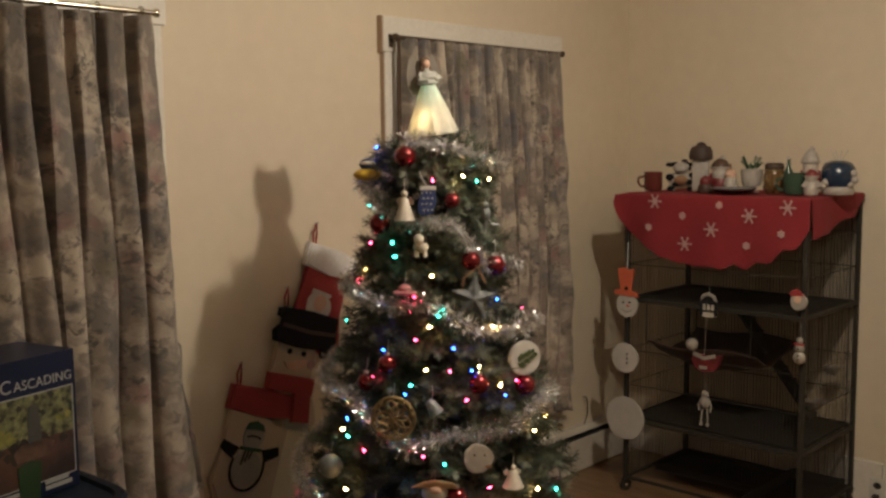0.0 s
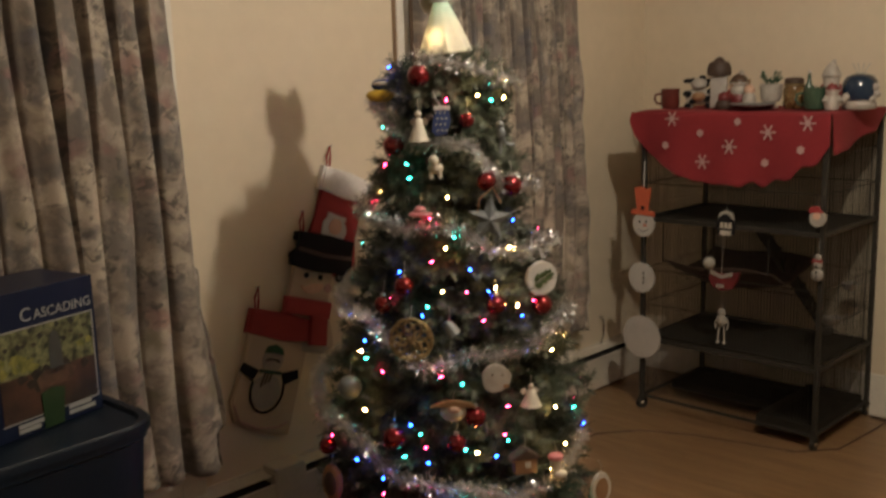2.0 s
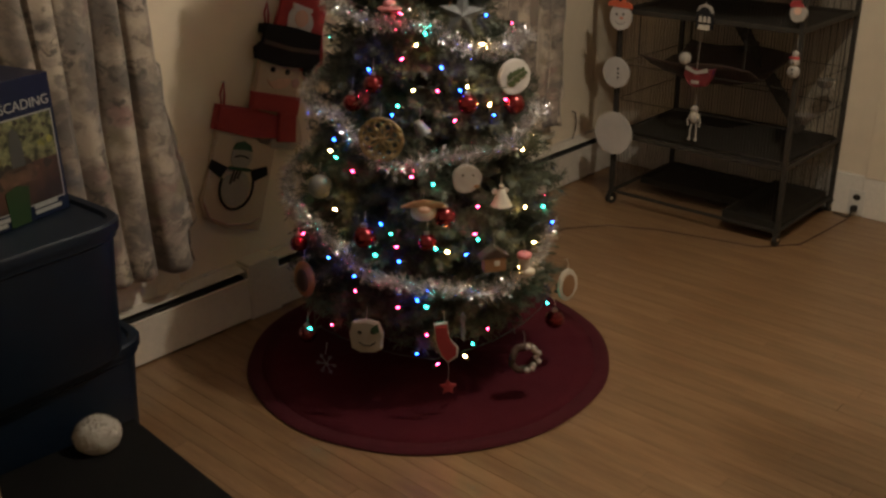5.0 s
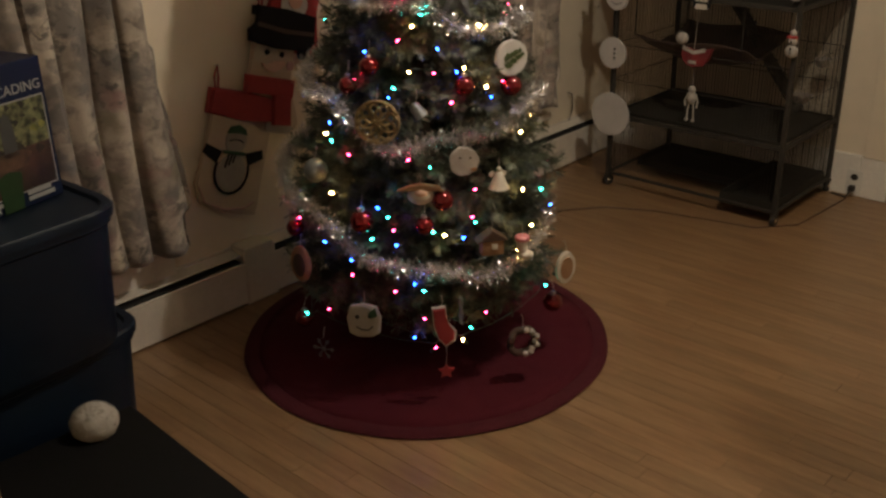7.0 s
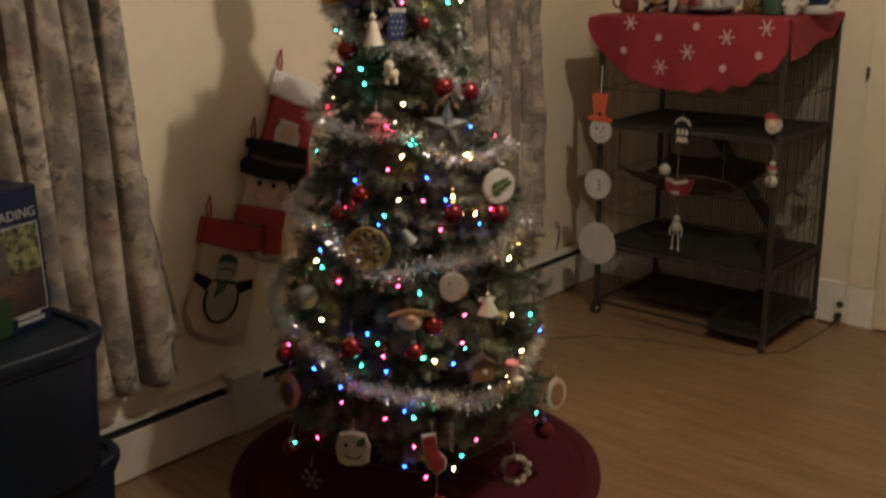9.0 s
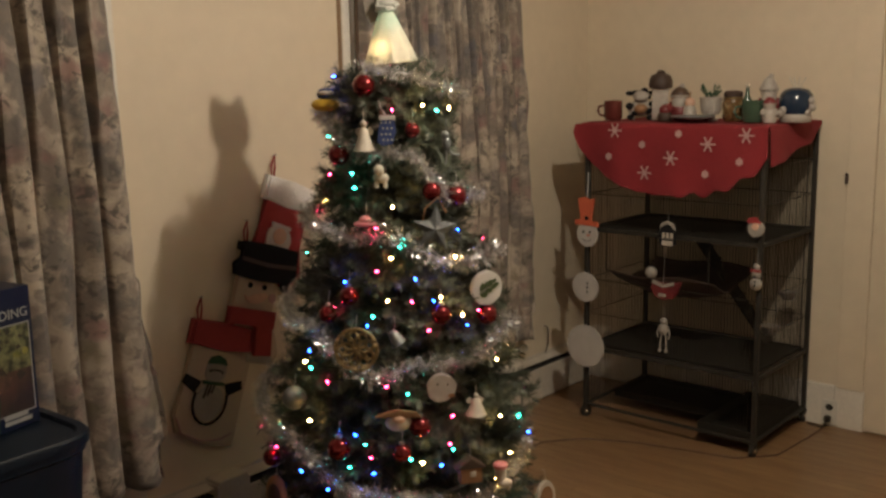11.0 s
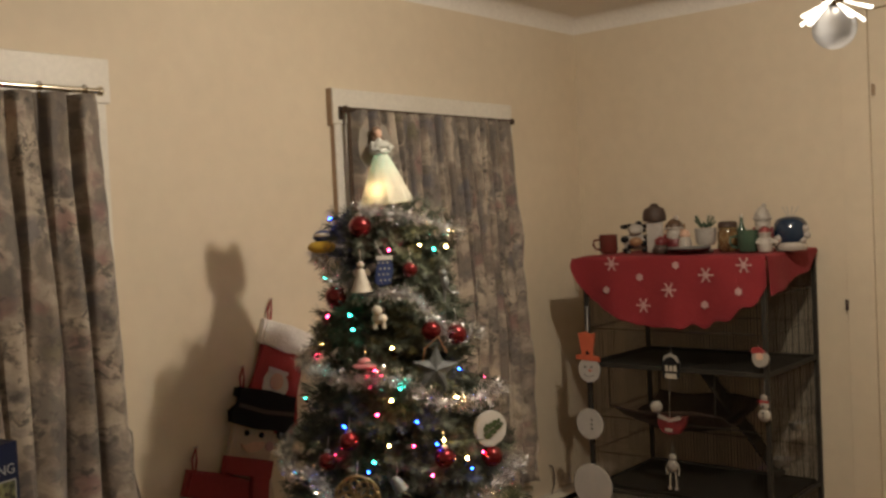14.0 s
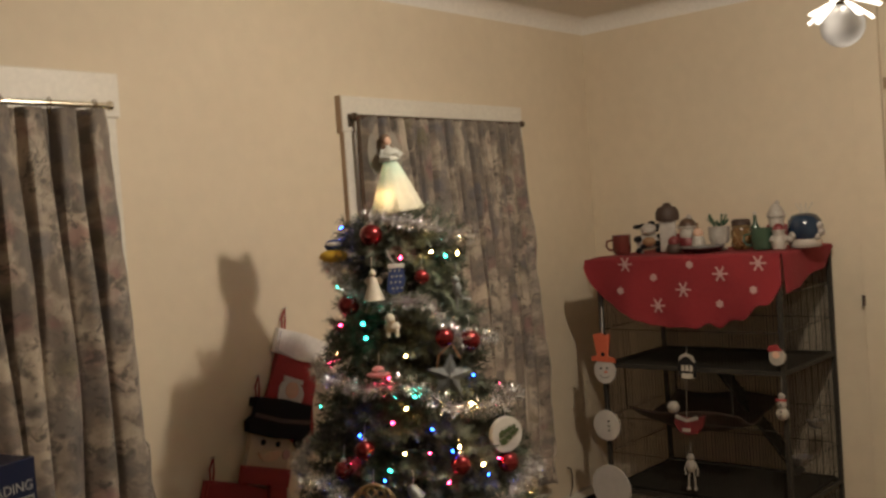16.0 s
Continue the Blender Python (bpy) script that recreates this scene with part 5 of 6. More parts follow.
def skirt():
    s = thing("tree_skirt", "round wine red cloth skirt spread on the floor", "tree skirt", pose(TX, TY, 0))
    bm, rings = fresh(), []
    for r, z in ((0.03, 0.030), (0.12, 0.028), (0.25, 0.022), (0.40, 0.016), (0.50, 0.013), (0.555, 0.012)):
        rings.append([bm.verts.new((r * math.cos(2 * math.pi * k / 90), r * math.sin(2 * math.pi * k / 90),
                                    z + 0.004 * r * math.sin(11 * 2 * math.pi * k / 90 + 3 * r) + 0.002 * math.sin(29 * k))) for k in range(90)])
    for a, b in zip(rings, rings[1:]):
        for k in range(90):
            bm.faces.new((a[k], b[k], b[(k + 1) % 90], a[(k + 1) % 90]))
    part("cloth", bm, VELVET, s).modifiers.new("thickness", "SOLIDIFY").thickness = 0.004
    hem, rings = fresh(), []
    for r, z in ((0.553, 0.0135), (0.575, 0.0150), (0.594, 0.0125), (0.601, 0.006), (0.598, 0.002), (0.553, 0.002)):
        rings.append([hem.verts.new(((r + 0.002 * math.sin(7 * k)) * math.cos(2 * math.pi * k / 90), (r + 0.002 * math.sin(7 * k)) * math.sin(2 * math.pi * k / 90), z)) for k in range(90)])
    for a, b in zip(rings, rings[1:]):
        for k in range(90):
            hem.faces.new((a[k], b[k], b[(k + 1) % 90], a[(k + 1) % 90]))
    part("hem", hem, VELVET_HEM, s, "darker rolled hem")
    stand = thing("tree_stand", "dark tree stand hidden under the skirt", "tree stand", pose(TX, TY, 0))
    part("collar", rod(fresh(), (0, 0, 0.001), (0, 0, 0.019), 0.028, seg=16), BLACK, stand)
    return s


skirt()

# turns round the trunk and heights of the tinsel, from the top down
TURNS = [(192, 1.61), (243, 1.58), (279, 1.54), (400, 1.50), (517, 1.47), (548, 1.40), (563, 1.37), (597, 1.37), (609, 1.31), (620, 1.25), (633, 1.24), (760, 1.20),
         (894, 1.16), (917, 1.14), (941, 1.15), (953, 1.12), (968, 1.07), (986, 1.06), (1011, 1.07), (1130, 0.98), (1238, 0.89), (1260, 0.89), (1281, 0.80), (1292, 0.77),
         (1310, 0.80), (1328, 0.80), (1347, 0.81), (1367, 0.86), (1500, 0.72), (1620, 0.59), (1631, 0.54), (1642, 0.47), (1657, 0.46), (1673, 0.44), (1685, 0.41), (1700, 0.43), (1716, 0.50), (1724, 0.56)]


def garland():
    """Silver tinsel: short bright strips round a core that winds down the tree."""
    g = thing("tinsel_garland", "silver tinsel garland winding down the tree", "garland")
    rnd = random.Random(21)
    az = [p[0] for p in TURNS]
    hz = [p[1] for p in TURNS]
    steps = np.arange(az[0], az[-1], 2.0)
    core = [on_tree(a, float(np.interp(a, az, hz)), 0.022) for a in steps]
    part("core", tube(fresh(), core, 0.0012, 5), SILVER, g)
    verts, faces = [], []
    for a, b in zip(core, core[1:]):
        count = int((b - a).length * 3300)
        for _ in range(count):
            p = a.lerp(b, rnd.random())
            d = Vector((rnd.gauss(0, 1), rnd.gauss(0, 1), rnd.gauss(0, 1))).normalized()
            reach, wide = rnd.uniform(0.014, 0.042), rnd.choice((0.0005, 0.0007, 0.0012))
            n = len(verts)
            for k in range(6):  # each strip is crimped, so that it glints in spots
                s = d.cross(Vector((rnd.gauss(0, 1), rnd.gauss(0, 1), rnd.gauss(0, 1)))).normalized() * wide
                c = p + d * (reach * k / 5)
                verts.extend((c - s, c + s))
                if k:
                    faces.append((n + 2 * k - 2, n + 2 * k - 1, n + 2 * k + 1, n + 2 * k))
    me = bpy.data.meshes.new("tinsel")
    me.from_pydata(verts, [], faces)
    me.materials.append(TINSEL)
    ob = new("tinsel", me)
    ob.parent = g
    tagged(ob, "countless thin silver strips", kind="stuff")


garland()

# the string of lights: (turn, height) of each bulb
BULBS = {
    "white": ((1.0, 0.58, 0.16), 105, [(-112, 1.499), (-85, 1.487), (-138, 1.223), (-139, 1.088), (-102, 1.078), (-141, 0.973), (-114, 0.973), (-103, 0.916), (178, 0.791), (-87, 0.776),
                                  (-173, 0.643), (-94, 0.631), (-113, 0.537), (-91, 0.519), (-99, 0.461), (-122, 0.211), (-129, 0.548)]),
    "pink": ((1.0, 0.028, 0.10), 50, [(-137, 1.487), (171, 1.309), (-109, 1.256), (-147, 1.052), (-129, 0.968), (-112, 0.943), (-92, 0.922), (-122, 0.888), (-169, 0.945), (-168, 0.748), (-142, 0.747),
                                 (-149, 1.168), (-116, 0.661), (-147, 0.564), (-118, 0.591), (165, 0.496), (168, 0.537), (-164, 0.418), (-147, 0.383), (154, 0.168), (-177, 0.281), (-137, 0.297), (-133, 0.192), (-113, 0.293)]),
    "teal": ((0.02, 0.80, 0.55), 44, [(-99, 1.483), (-167, 1.312), (-164, 1.275), (-134, 1.115), (-148, 0.93), (-178, 0.775), (173, 0.664), (-133, 0.728), (-84, 0.61), (-149, 0.601), (-155, 0.535), (-133, 0.558),
                                  (-117, 0.574), (-137, 0.387), (-80, 0.293), (167, 0.221), (-119, 0.25)]),
    "blue": ((0.008, 0.06, 1.0), 60, [(135, 1.583), (152, 1.545), (-95, 1.149), (-164, 1.021), (-127, 1.03), (-118, 0.967), (-151, 0.907), (-101, 0.889), (179, 0.82), (-77, 0.547), (-153, 0.622), (-122, 0.533),
                                 (-176, 0.496), (-146, 0.521), (-164, 0.461), (-140, 0.405), (-55, 0.245), (-141, 0.233)]),
}


def string_lights():
    s = thing("string_lights", "string of small white, pink, teal and blue lights", "fairy lights")
    rnd = random.Random(4)
    socket = None
    every = []
    for tone, (colour, strength, spots) in BULBS.items():
        glow = glowing("bulb_" + tone, colour, strength)
        size = 0.0035 if tone == "white" else 0.0030
        bulb = None
        share = len(spots) // 2
        behind = [(rnd.uniform(-30, 115), rnd.uniform(0.2, 1.45)) for _ in range(share)]
        for az, z in spots + behind:
            p = on_tree(az, z, 0.016)
            m = Matrix.Translation(p) @ pose(0, 0, 0, rnd.uniform(-60, 60), rnd.uniform(20, 110), az)
            if bulb is None:
                bm = fresh()  # the first of its colour
                lathe(bm, [(0.5 * size, -0.6 * size), (size, 0), (size * 0.95, size), (size * 0.6, 2.0 * size), (0.001, 2.6 * size)], (0, 0, 0), 10)
                bulb = part("bulb", bm, glow, s, f"glowing {tone} bulb")
                bulb.matrix_local = m
                one = bulb
            else:
                one = tagged(again("bulb", bulb.data, s, m), f"glowing {tone} bulb")
            if socket is None:
                socket = part("socket", lathe(fresh(), [(0.004, -0.020), (0.0055, -0.018), (0.0055, -0.005), (0.004, -0.003)], (0, 0, 0), 8), WIRE, one)
            else:
                again("socket", socket.data, one, Matrix())
            every.append((z, az % 360, p))
    every.sort(key=lambda q: (-round(q[0] / 0.09), q[1] if round(q[0] / 0.09) % 2 else -q[1]))
    line = []
    for (z, az, p), (z2, az2, p2) in zip(every, every[1:]):
        for k in range(4):
            f = k / 4
            line.append(on_tree(az + (az2 - az) * f, z + (z2 - z) * f, -0.012 - 0.02 * math.sin(math.pi * f)))
    part("cord", tube(fresh(), line, 0.0016, 4), WIRE, s, "thin dark green wire")


string_lights()


# ---- tree topper ----
def topper():
    """An angel doll with a long pale gown, kept as one plain mesh."""
    bm = fresh()
    lathe(bm, [(0.076, 0.0), (0.078, 0.004), (0.066, 0.035), (0.050, 0.080), (0.032, 0.122), (0.020, 0.148), (0.016, 0.154)], (0, 0, 0), 40)
    lathe(bm, [(0.016, 0.150), (0.022, 0.166), (0.020, 0.180), (0.008, 0.190), (0.006, 0.198)], (0, 0, 0), 18)
    ball(bm, (0, 0, 0.208), 0.0135, (0.95, 0.95, 1.1), 16, 1)
    ball(bm, (-0.006, 0, 0.213), 0.0165, (0.9, 1.05, 1.05), 14, 2)
    ball(bm, (-0.007, 0, 0.196), 0.015, (0.7, 1.3, 1.4), 12, 2)
    lathe(bm, [(0.018, 0.146), (0.032, 0.150), (0.030, 0.158), (0.022, 0.163), (0.030, 0.168), (0.027, 0.178), (0.014, 0.186)], (0, 0, 0), 30)  # lace round the bodice
    for s in (-1, 1):
        tube(bm, [(0.0, s * 0.019, 0.182), (0.012, s * 0.034, 0.164), (0.026, s * 0.012, 0.158)], 0.0075)
        plate(bm, [(s * 0.003, 0.130), (s * 0.042, 0.116), (s * 0.056, 0.145), (s * 0.057, 0.185), (s * 0.045, 0.226), (s * 0.033, 0.238), (s * 0.022, 0.226), (s * 0.003, 0.210)], 0.003, -0.022, 0.0, 3)
    for v in bm.verts:
        if v.co.z < 0.12:
            a = math.atan2(v.co.y, v.co.x)
            k = 1 + (0.07 * math.sin(10 * a) + 0.03 * math.sin(23 * a)) * (1 - v.co.z / 0.12)
            v.co.x *= k
            v.co.y *= k
    m = Matrix.Translation((TX, TY, 1.620)) @ pose(0, 0, 0, 0, 0, -106) @ pose(0, 0, 0, 6, 0, 0)
    ob = part("angel_topper", bm, [DRESS, SKIN, HAIR, ORGANZA], None)
    ob.matrix_world = m
    tagged(ob, "angel doll tree topper in a pale shiny gown", "tree topper")


topper()
gown_light = thing("topper_lights", "two small bulbs glowing against the topper's gown", "fairy lights")
for az, z, out, tone, colour, power, r in ((-168, 1.656, 0.042, "warm white", (1.0, 0.66, 0.28), 48, 0.009), (-148, 1.732, 0.012, "teal", (0.05, 0.85, 0.55), 14, 0.006)):
    at = Vector((TX + out * math.cos(radians(az)), TY + out * math.sin(radians(az)), z))
    bm = fresh()
    lathe(bm, [(0.4 * r, -r), (r, 0), (0.9 * r, 0.8 * r), (0.001, 1.7 * r)], (0, 0, 0), 12)
    part("bulb", bm, glowing("topper_" + tone.replace(" ", "_"), colour, power), gown_light, f"glowing {tone} bulb").matrix_local = Matrix.Translation(at)


# ---- ornaments on the tree ----
def hung(name, label, az, z, out=0.03, category="ornament", face=None):
    """An ornament's Empty on the tree, turned to face outwards."""
    p = on_tree(az, z, out)
    turn = (az % 360 + 224) / 2 if face is None else face
    t = thing(name, label, category, Matrix.Translation(p) @ pose(0, 0, 0, 0, 0, turn), "ornaments on the tree")
    return t


def hook(t, z0, long=0.035):
    part("hook", tube(fresh(), [(0, 0, z0), (-0.002, 0.003, z0 + long * 0.5), (-0.010, 0.002, z0 + long), (-0.018, 0, z0 + long * 0.8)], 0.0009, 5), SILVER, t)


def bauble(az, z, r, label="shiny red glass ball ornament", mat=RED_GLASS, out=0.02):
    t = hung("ball_ornament", label, az, z, out)
    part("ball", ball(fresh(), (0, 0, 0), r, seg=24), mat, t)
    cap = part("cap", lathe(fresh(), [(0.3 * r, 0.94 * r), (0.3 * r, 1.18 * r), (0.2 * r, 1.22 * r), (0.001, 1.22 * r)], (0, 0, 0), 14), SILVER, t)
    hook(cap, 1.2 * r)


for az, z, r in ((179, 1.365, 0.031), (-162, 1.556, 0.032), (-122, 1.432, 0.022), (-91, 1.243, 0.030), (-111, 1.262, 0.027), (-161, 0.985, 0.027), (-87, 0.905, 0.030), (-115, 0.930, 0.028),
                 (-159, 0.585, 0.033), (-129, 0.645, 0.030), (161, 0.183, 0.028), (-69, 0.199, 0.030), (-172, 0.930, 0.026), (-136, 0.580, 0.026), (165, 0.500, 0.026)):
    bauble(az, z, r)


def disc(label, az, z, r, mat, wob=0.0, thick=0.010):
    t = hung("disc_ornament", label, az, z, 0.045)
    part("disc", plate(fresh(), circle(r, wob=wob), thick, thick / 2, 0.003), mat, t)
    hook(t, r)
    return t


holly = disc("round white ornament with green holly leaves", -89, 0.985, 0.050, PAPER)
for k in range(13):
    y, z = -0.026 + 0.0042 * k, -0.012 + 0.0022 * k
    a = radians(24 + (62 if k % 2 else -58) + 9 * math.sin(5 * k))
    c, s, n = math.cos(a), math.sin(a), 0.027 - 0.0010 * k
    leaf = [(y, z), (y + 0.5 * n * c - 0.0065 * s, z + 0.5 * n * s + 0.0065 * c), (y + n * c, z + n * s), (y + 0.5 * n * c + 0.0065 * s, z + 0.5 * n * s - 0.0065 * c)]
    part("leaf", plate(fresh(), leaf, 0.002, 0.0072 + 0.0002 * k), HOLLY, holly)

gold = hung("woven_gold_ornament", "round gold glitter ornament of looped strands", -154, 0.850, 0.045)
for k in range(9):
    a = 2 * math.pi * k / 9
    part("strand", tube(fresh(), [(0.004 * math.sin(3 * b), 0.030 * math.cos(a) + 0.026 * math.cos(b), 0.030 * math.sin(a) + 0.026 * math.sin(b)) for b in (2 * math.pi * q / 12 for q in range(13))], 0.0042, 5), GOLD, gold)
part("ring", tube(fresh(), [(0, 0.058 * math.cos(b), 0.058 * math.sin(b)) for b in (2 * math.pi * q / 28 for q in range(29))], 0.005, 6), GOLD, gold)
hook(gold, 0.06)

white = disc("flat white painted snow-face ornament", -120, 0.745, 0.040, GLAZED, 0.05)
for y, z in ((-0.012, 0.012), (0.016, 0.010)):
    part("eye", plate(fresh(), circle(0.003, y, z, 8), 0.002, 0.0065), BROWN, white)
part("corner_mark", plate(fresh(), circle(0.009, 0.026, -0.022, 10, 0, 0.6), 0.002, 0.0065), TAN, white)

smile = hung("smiling_face_ornament", "square white felt face ornament with dark eyes", -158, 0.298, 0.05)
part("face", plate(fresh(), [(-0.044, -0.040), (-0.020, -0.052), (0.022, -0.050), (0.044, -0.036), (0.048, 0.012), (0.036, 0.044), (0.0, 0.052), (-0.038, 0.044), (-0.050, 0.008)], 0.014, 0.008, 0.004), AGED_FELT, smile)
for y, z in ((-0.018, 0.014), (0.018, 0.018)):
    part("eye", plate(fresh(), circle(0.006, y, z, 10), 0.002, 0.0098), BLACK_FELT, smile)
part("mouth", tube(fresh(), [(0.009, -0.022, -0.016), (0.009, -0.008, -0.026), (0.009, 0.012, -0.026), (0.009, 0.026, -0.014)], 0.002, 5), BLACK_FELT, smile)
part("patch", plate(fresh(), [(0.014, 0.028), (0.034, 0.044), (0.040, 0.020), (0.022, 0.010)], 0.002, 0.0098), GREEN_CLOTH, smile)
hook(smile, 0.05)

boot = hung("felt_stocking_ornament", "little red felt stocking with white stitched edge", -131, 0.290, 0.05)
shape = [(-0.024, 0.052), (0.010, 0.056), (0.014, 0.010), (0.036, -0.018), (0.034, -0.044), (0.010, -0.062), (-0.008, -0.040), (-0.020, 0.0)]
part("edge", plate(fresh(), [(y * 1.14, z * 1.10) for y, z in shape], 0.006, 0.003, 0.001), WHITE_FELT, boot)
part("body", plate(fresh(), shape, 0.010, 0.008, 0.003), RED_CLOTH, boot)
hook(boot, 0.055)

ring = hung("wreath_ornament", "little dark wreath ornament with pale beads", -97, 0.165, 0.055)
part("ring", tube(fresh(), [(0.004 * math.sin(5 * b), 0.040 * math.cos(b), 0.040 * math.sin(b)) for b in (2 * math.pi * q / 24 for q in range(25))], 0.011, 8), BROWN, ring)
for k in range(9):
    part("bead", ball(fresh(), (0.010 + 0.003 * (k % 2), (0.036 + 0.008 * (k % 2)) * math.cos(radians(-80 + 20 * k)), 0.040 * math.sin(radians(-80 + 20 * k))), 0.0095, seg=10), GLAZED, ring)
hook(ring, 0.05)

oval = hung("oval_frame_ornament", "oval white frame ornament with a brown picture", -72, 0.335, 0.05)
part("frame", plate(fresh(), circle(0.036, squash=1.45), 0.010, 0.005, 0.003), IVORY, oval)
part("picture", plate(fresh(), circle(0.024, squash=1.5), 0.003, 0.0075), TAN, oval)
hook(oval, 0.05)

tiny = hung("small_star_ornament", "small red star ornament hanging low", -129, 0.118, 0.06)
part("star", plate(fresh(), star(5, 0.026, 0.012), 0.008, 0.004, 0.001), RED_CLOTH, tiny)
hook(tiny, 0.024, 0.06)

flake = hung("snowflake_ornament", "thin silver snowflake ornament", 176, 0.125, 0.05)
bm = fresh()
for k in range(6):
    a = math.pi * k / 3
    rod(bm, (0, 0, 0), (0, 0.036 * math.cos(a), 0.036 * math.sin(a)), 0.0018, seg=5)
    for s in (-0.5, 0.5):
        rod(bm, (0, 0.02 * math.cos(a), 0.02 * math.sin(a)), (0, 0.02 * math.cos(a) + 0.013 * math.cos(a + s), 0.02 * math.sin(a) + 0.013 * math.sin(a + s)), 0.0015, seg=5)
part("flake", bm, FROST, flake)
hook(flake, 0.034)

silver = hung("silver_star_ornament", "large frosted silver star with cord loops", -114, 1.160, 0.035)
bm = fresh()
outline = star(5, 0.068, 0.031, turn=84)
tip, tail = bm.verts.new((0.014, 0, 0)), bm.verts.new((-0.008, 0, 0))
rim = [bm.verts.new((0, y, z)) for y, z in outline]
for a, b in zip(rim, rim[1:] + rim[:1]):
    bm.faces.new((a, b, tip))
    bm.faces.new((b, a, tail))
part("star", bm, DIM_SILVER, silver, smooth=False)
part("cord", tube(fresh(), [(0.0, -0.036, 0.010), (0.0, -0.026, 0.06), (0.0, 0.012, 0.090), (0.004, 0.034, 0.045)], 0.0022, 5), TAN, silver)

fish = hung("yellow_boat_ornament", "yellow toy boat ornament with a pale rider", 158, 1.515, 0.03, face=215)
part("hull", ball(fresh(), (0, 0, -0.012), 0.042, (0.5, 1.0, 0.45), 18), YELLOW, fish)
part("rider", ball(fresh(), (0, 0.004, 0.018), 0.026, (0.6, 1.1, 0.7), 14), NAVY, fish)
part("stripe", ball(fresh(), (0.004, 0.004, 0.022), 0.024, (0.6, 1.1, 0.35), 14), IVORY, fish)
hook(fish, 0.03)


def little_angel(az, z, tall, label):
    t = hung("angel_ornament", label, az, z, 0.035)
    bm = fresh()
    lathe(bm, [(0.030, -0.55 * tall), (0.028, -0.5 * tall), (0.014, 0.0), (0.010, 0.16 * tall), (0.004, 0.22 * tall)], (0, 0, 0), 16)
    ball(bm, (0, 0, 0.32 * tall), 0.12 * tall, seg=12)
    for s in (-1, 1):
        plate(bm, [(s * 0.004, 0.0), (s * 0.022, -0.06 * tall), (s * 0.026, 0.10 * tall), (s * 0.014, 0.22 * tall)], 0.004, -0.008)
    rod(bm, (0, 0, 0.42 * tall), (0, 0, 0.85 * tall), 0.001)
    part("figure", bm, IVORY, t)


little_angel(-157, 1.425, 0.085, "white resin angel ornament on a cord")
little_angel(-106, 0.690, 0.062, "small pale angel figure ornament")

mitten = hung("dotted_mitten_ornament", "navy fabric stocking ornament with white dots", -141, 1.430, 0.03)
part("body", plate(fresh(), [(-0.016, 0.036), (0.022, 0.036), (0.026, 0.0), (0.016, -0.034), (-0.014, -0.040), (-0.028, -0.026), (-0.020, 0.0)], 0.014, 0.008, 0.003), NAVY, mitten)
for k in range(12):
    part("dot", plate(fresh(), circle(0.0033, -0.013 + 0.012 * (k % 3) + 0.004 * (k // 3 % 2), 0.026 - 0.016 * (k // 3), 8), 0.001, 0.0092), INK, mitten)
part("cuff", plate(fresh(), [(-0.019, 0.032), (0.025, 0.032), (0.025, 0.044), (-0.019, 0.044)], 0.018, 0.010, 0.002), WHITE_FELT, mitten)
part("cord", tube(fresh(), [(0, 0.0, 0.044), (0, -0.014, 0.065), (0, -0.020, 0.085)], 0.0022, 5), INK, mitten)

doll = hung("frosted_figure_ornament", "slim frosted figure ornament with thin legs", -97, 1.392, 0.035)
bm = fresh()
ball(bm, (0, -0.002, 0.024), 0.012, seg=10)
ball(bm, (0, 0.002, 0.0), 0.014, (0.8, 0.9, 1.5), 12)
for pts in ([(0, 0.006, -0.014), (0, 0.018, -0.030), (0.006, 0.040, -0.034)], [(0, 0.0, -0.016), (0, 0.0, -0.036), (0, -0.002, -0.058)]):
    tube(bm, pts, 0.0035, 6)
rod(bm, (0, 0, 0.034), (0, 0.002, 0.075), 0.001)
part("figure", bm, FROST, doll)

puppy = hung("puppy_ornament", "small ivory puppy ornament", -145, 1.305, 0.03)
bm = fresh()
ball(bm, (0, 0, 0.0), 0.020, (0.8, 1.1, 0.8), 12)
ball(bm, (0.012, -0.004, 0.022), 0.015, seg=12)
for s in (-1, 1):
    ball(bm, (0.010, -0.004 + s * 0.016, 0.022), 0.007, (0.6, 0.7, 1.4), 8, 1)
    rod(bm, (0.006, s * 0.012, -0.028), (0.004, s * 0.012, -0.008), 0.006)
part("figure", bm, [IVORY, BROWN], puppy)
hook(puppy, 0.035)

pink = hung("pink_hat_ornament", "small pink bonnet ornament", -154, 1.180, 0.03)
part("brim", ball(fresh(), (0, 0, 0), 0.034, (0.7, 1, 0.25), 16), PINK, pink)
part("crown", ball(fresh(), (0, 0.0, 0.010), 0.019, (0.9, 1, 0.7), 14), PINK, pink)
hook(pink, 0.022)

ice = hung("glass_bell_ornament", "small frosted bell ornament", -138, 0.885, 0.035)
part("bell", lathe(fresh(), [(0.022, -0.026), (0.019, -0.016), (0.015, 0.004), (0.009, 0.014), (0.001, 0.017)], (0, 0, 0), 16), FROST, ice).matrix_local = pose(0, 0, 0, 30, 0, 0)
hook(ice, 0.016)

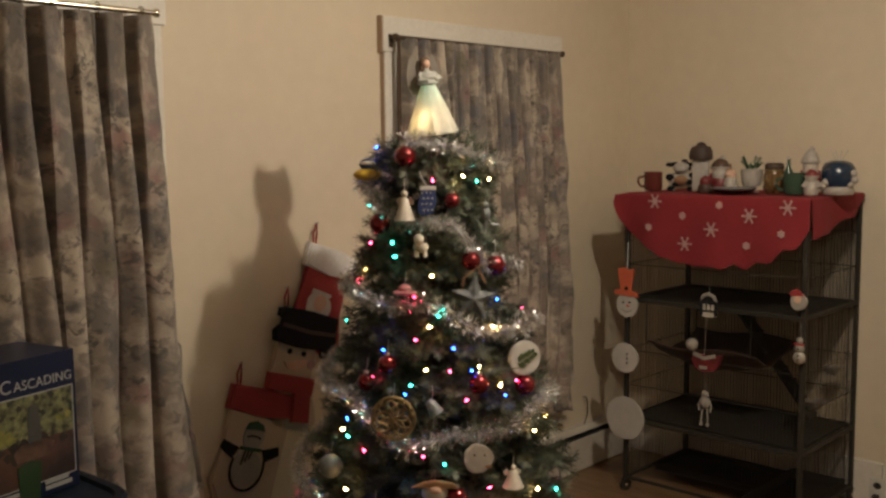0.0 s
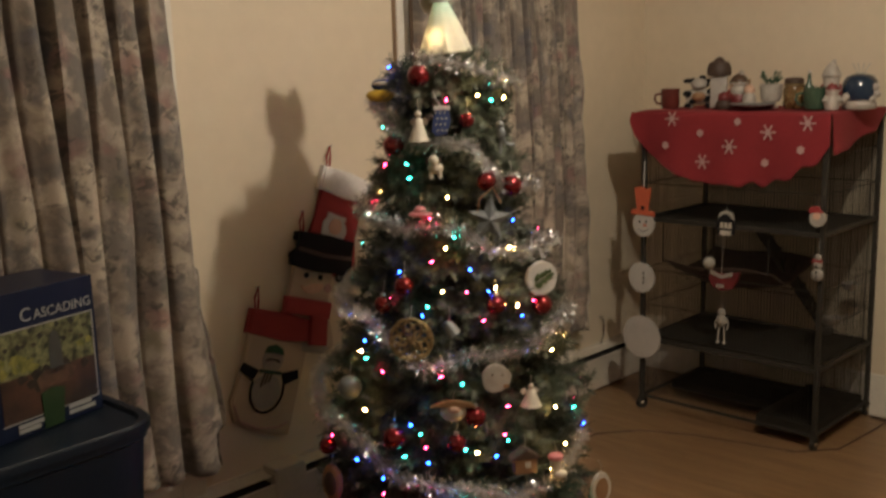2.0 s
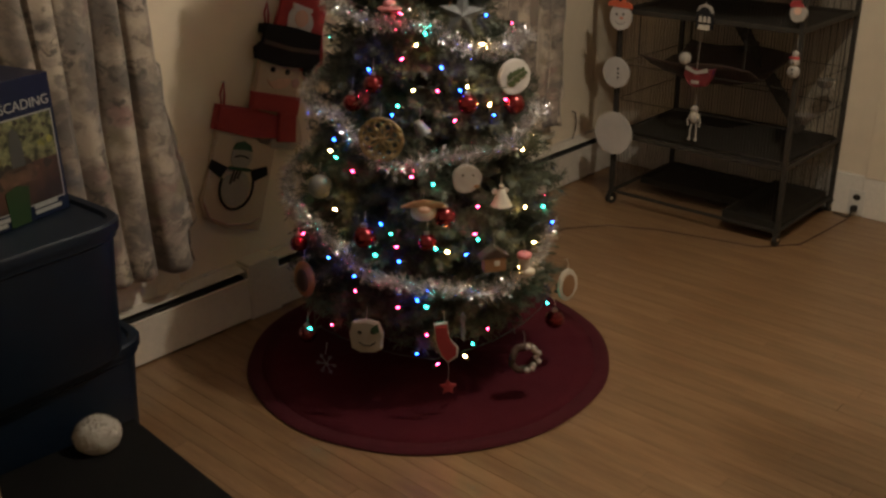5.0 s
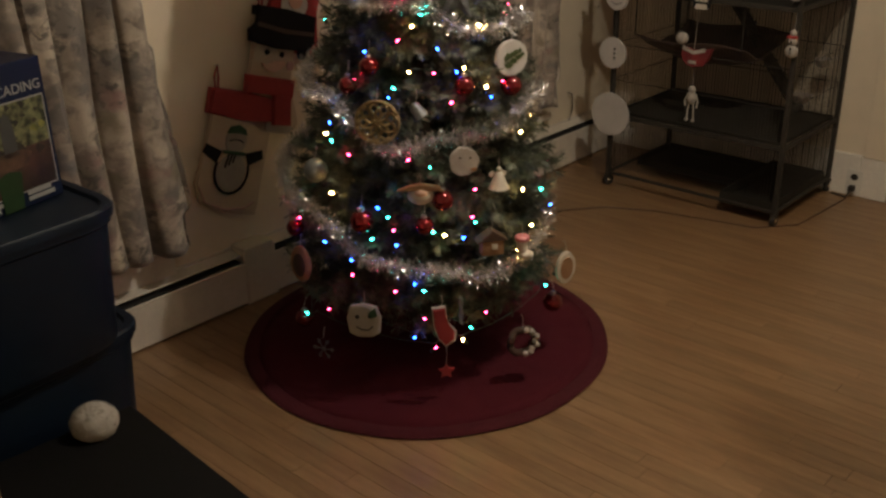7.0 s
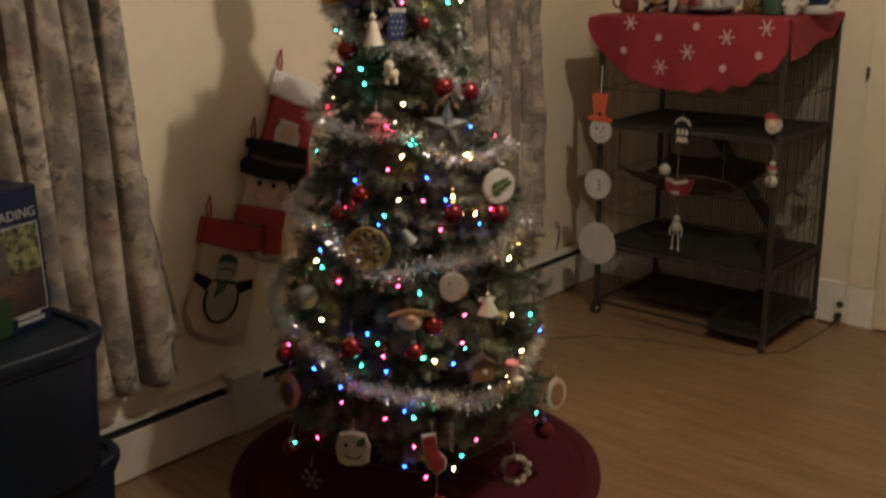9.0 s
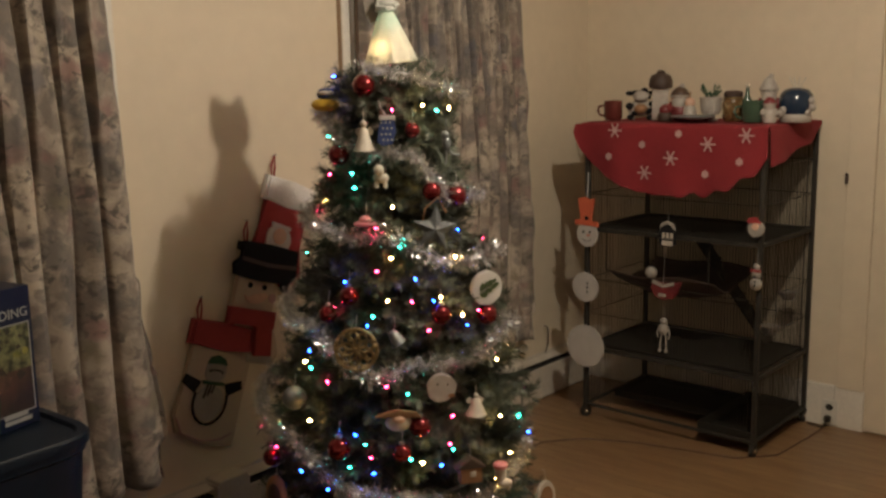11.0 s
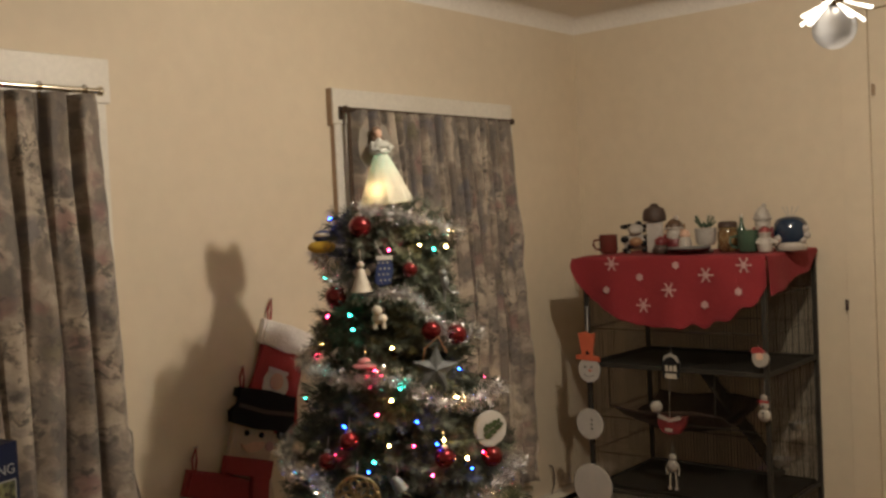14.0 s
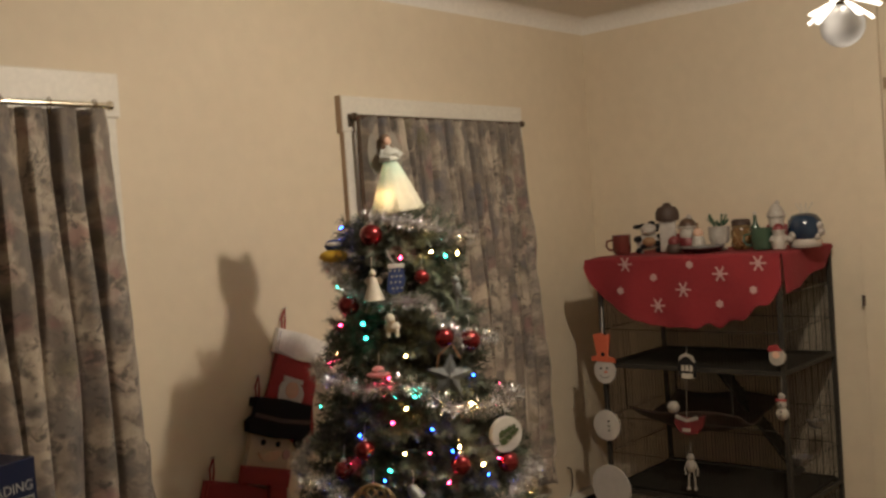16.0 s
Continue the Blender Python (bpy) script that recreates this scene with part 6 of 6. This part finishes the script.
bearded = hung("bearded_face_ornament", "wide ornament with white beard and red cap", -137, 0.668, 0.03)
part("beard", ball(fresh(), (0, 0.0, -0.006), 0.034, (0.5, 1.05, 0.75), 16), IVORY, bearded)
part("face_patch", ball(fresh(), (0.010, 0.002, 0.004), 0.018, (0.5, 1.1, 0.7), 12), SKIN, bearded)
part("cap", plate(fresh(), [(-0.062, 0.012), (-0.03, 0.024), (0.0, 0.030), (0.05, 0.022), (0.062, 0.008), (0.03, 0.010), (0.0, 0.014), (-0.03, 0.010)], 0.016, 0.014, 0.003), TAN, bearded)
hook(bearded, 0.028)

lantern = hung("brown_house_ornament", "brown wooden house ornament with a lit window", -112, 0.512, 0.035)
part("wall", box(fresh(), (0.035, 0.062, 0.044), (0, 0, -0.006), 0.003), TAN, lantern)
part("roof", plate(fresh(), [(-0.042, 0.014), (0, 0.044), (0.042, 0.014)], 0.042, 0.021, 0.002), BROWN, lantern)
part("window_pane", box(fresh(), (0.003, 0.016, 0.016), (0.018, 0.004, -0.002), 0.001), IVORY, lantern)
hook(lantern, 0.04)

shoe = hung("white_boot_ornament", "small white boot ornament", -100, 0.478, 0.045)
bm = fresh()
rod(bm, (0, 0, -0.01), (0, 0, 0.030), 0.014, 0.017, seg=14)
ball(bm, (0.008, 0.010, -0.018), 0.018, (0.8, 1.2, 0.7), 12)
part("boot", bm, IVORY, shoe)
part("trim", lathe(fresh(), [(0.016, 0.024), (0.021, 0.028), (0.021, 0.036), (0.016, 0.040)], (0, 0, 0), 14), PINK, shoe)
hook(shoe, 0.036)

basket = hung("brown_oval_ornament", "dark oval wooden ornament", 171, 0.405, 0.03)
part("body", ball(fresh(), (0, 0, 0), 0.046, (0.35, 0.75, 1.25), 18), TAN, basket)
part("inset", ball(fresh(), (0.010, 0, 0), 0.032, (0.3, 0.7, 1.2), 14), BROWN, basket)
hook(basket, 0.055)

icicle = hung("icicle_ornament", "clear twisted icicle ornament", -124, 0.335, 0.04)
bm = fresh()
for k in range(2):
    tube(bm, [(0.004 * math.cos(a + math.pi * k), 0.004 * math.sin(a + math.pi * k), 0.035 - 0.012 * a) for a in (0.5 * q for q in range(15))], 0.0035, 6)
part("twist", bm, FROST, icicle)

bulb_clear = hung("ball_ornament", "smoky silver glass ball ornament", 176, 0.690, 0.02)
part("ball", ball(fresh(), (0, 0, 0), 0.034, seg=24), FROST, bulb_clear)
hook(bulb_clear, 0.034)


# ---- the floor: narrow oak boards that run towards the cage wall's length ----
def oak_floor():
    f = thing("floor", "narrow strip oak floor with a worn satin finish", "floor", None, "", "structure")
    part("subfloor", box(fresh(), (-WEST + 0.4, -SOUTH + 0.4, 0.06), (WEST / 2, SOUTH / 2, -0.042)), SUBFLOOR, f, smooth=False)
    rnd = random.Random(9)
    wide, lengths = 0.0572, (0.55, 0.8, 1.1)
    shared = []
    for q in lengths:
        bm = box(fresh(), (wide - 0.0008, q - 0.0012, 0.012), (0, 0, -0.006), 0.0008)
        shared.append(part("board", bm, OAK, f, smooth=False))
    used = [False] * len(lengths)
    rest, x, count = fresh(), -0.004, 0
    while x > WEST:
        y = 0.0 - rnd.uniform(0, 0.3)
        box(rest, (wide - 0.0008, -y + 0.05, 0.012), (x - wide / 2, (y + 0.05) / 2, -0.006))
        while y > SOUTH + 0.4:
            k = rnd.randrange(len(lengths))
            at = (x - wide / 2, y - lengths[k] / 2, 0.0)
            if x > -3.1 and y > -2.2 and count < 290:
                if used[k]:
                    again("board", shared[k].data, f, pose(*at))
                else:
                    shared[k].location, used[k] = at, True
                count += 1
            else:
                box(rest, (wide - 0.0008, lengths[k] - 0.0012, 0.012), (at[0], at[1], -0.006))
            y -= lengths[k]
        if y > SOUTH - 0.05:
            box(rest, (wide - 0.0008, y - SOUTH + 0.04, 0.012), (x - wide / 2, (y + SOUTH - 0.05) / 2, -0.006))
        x -= wide
    tagged(part("boards", rest, OAK_REST, f, smooth=False), kind="stuff")


oak_floor()
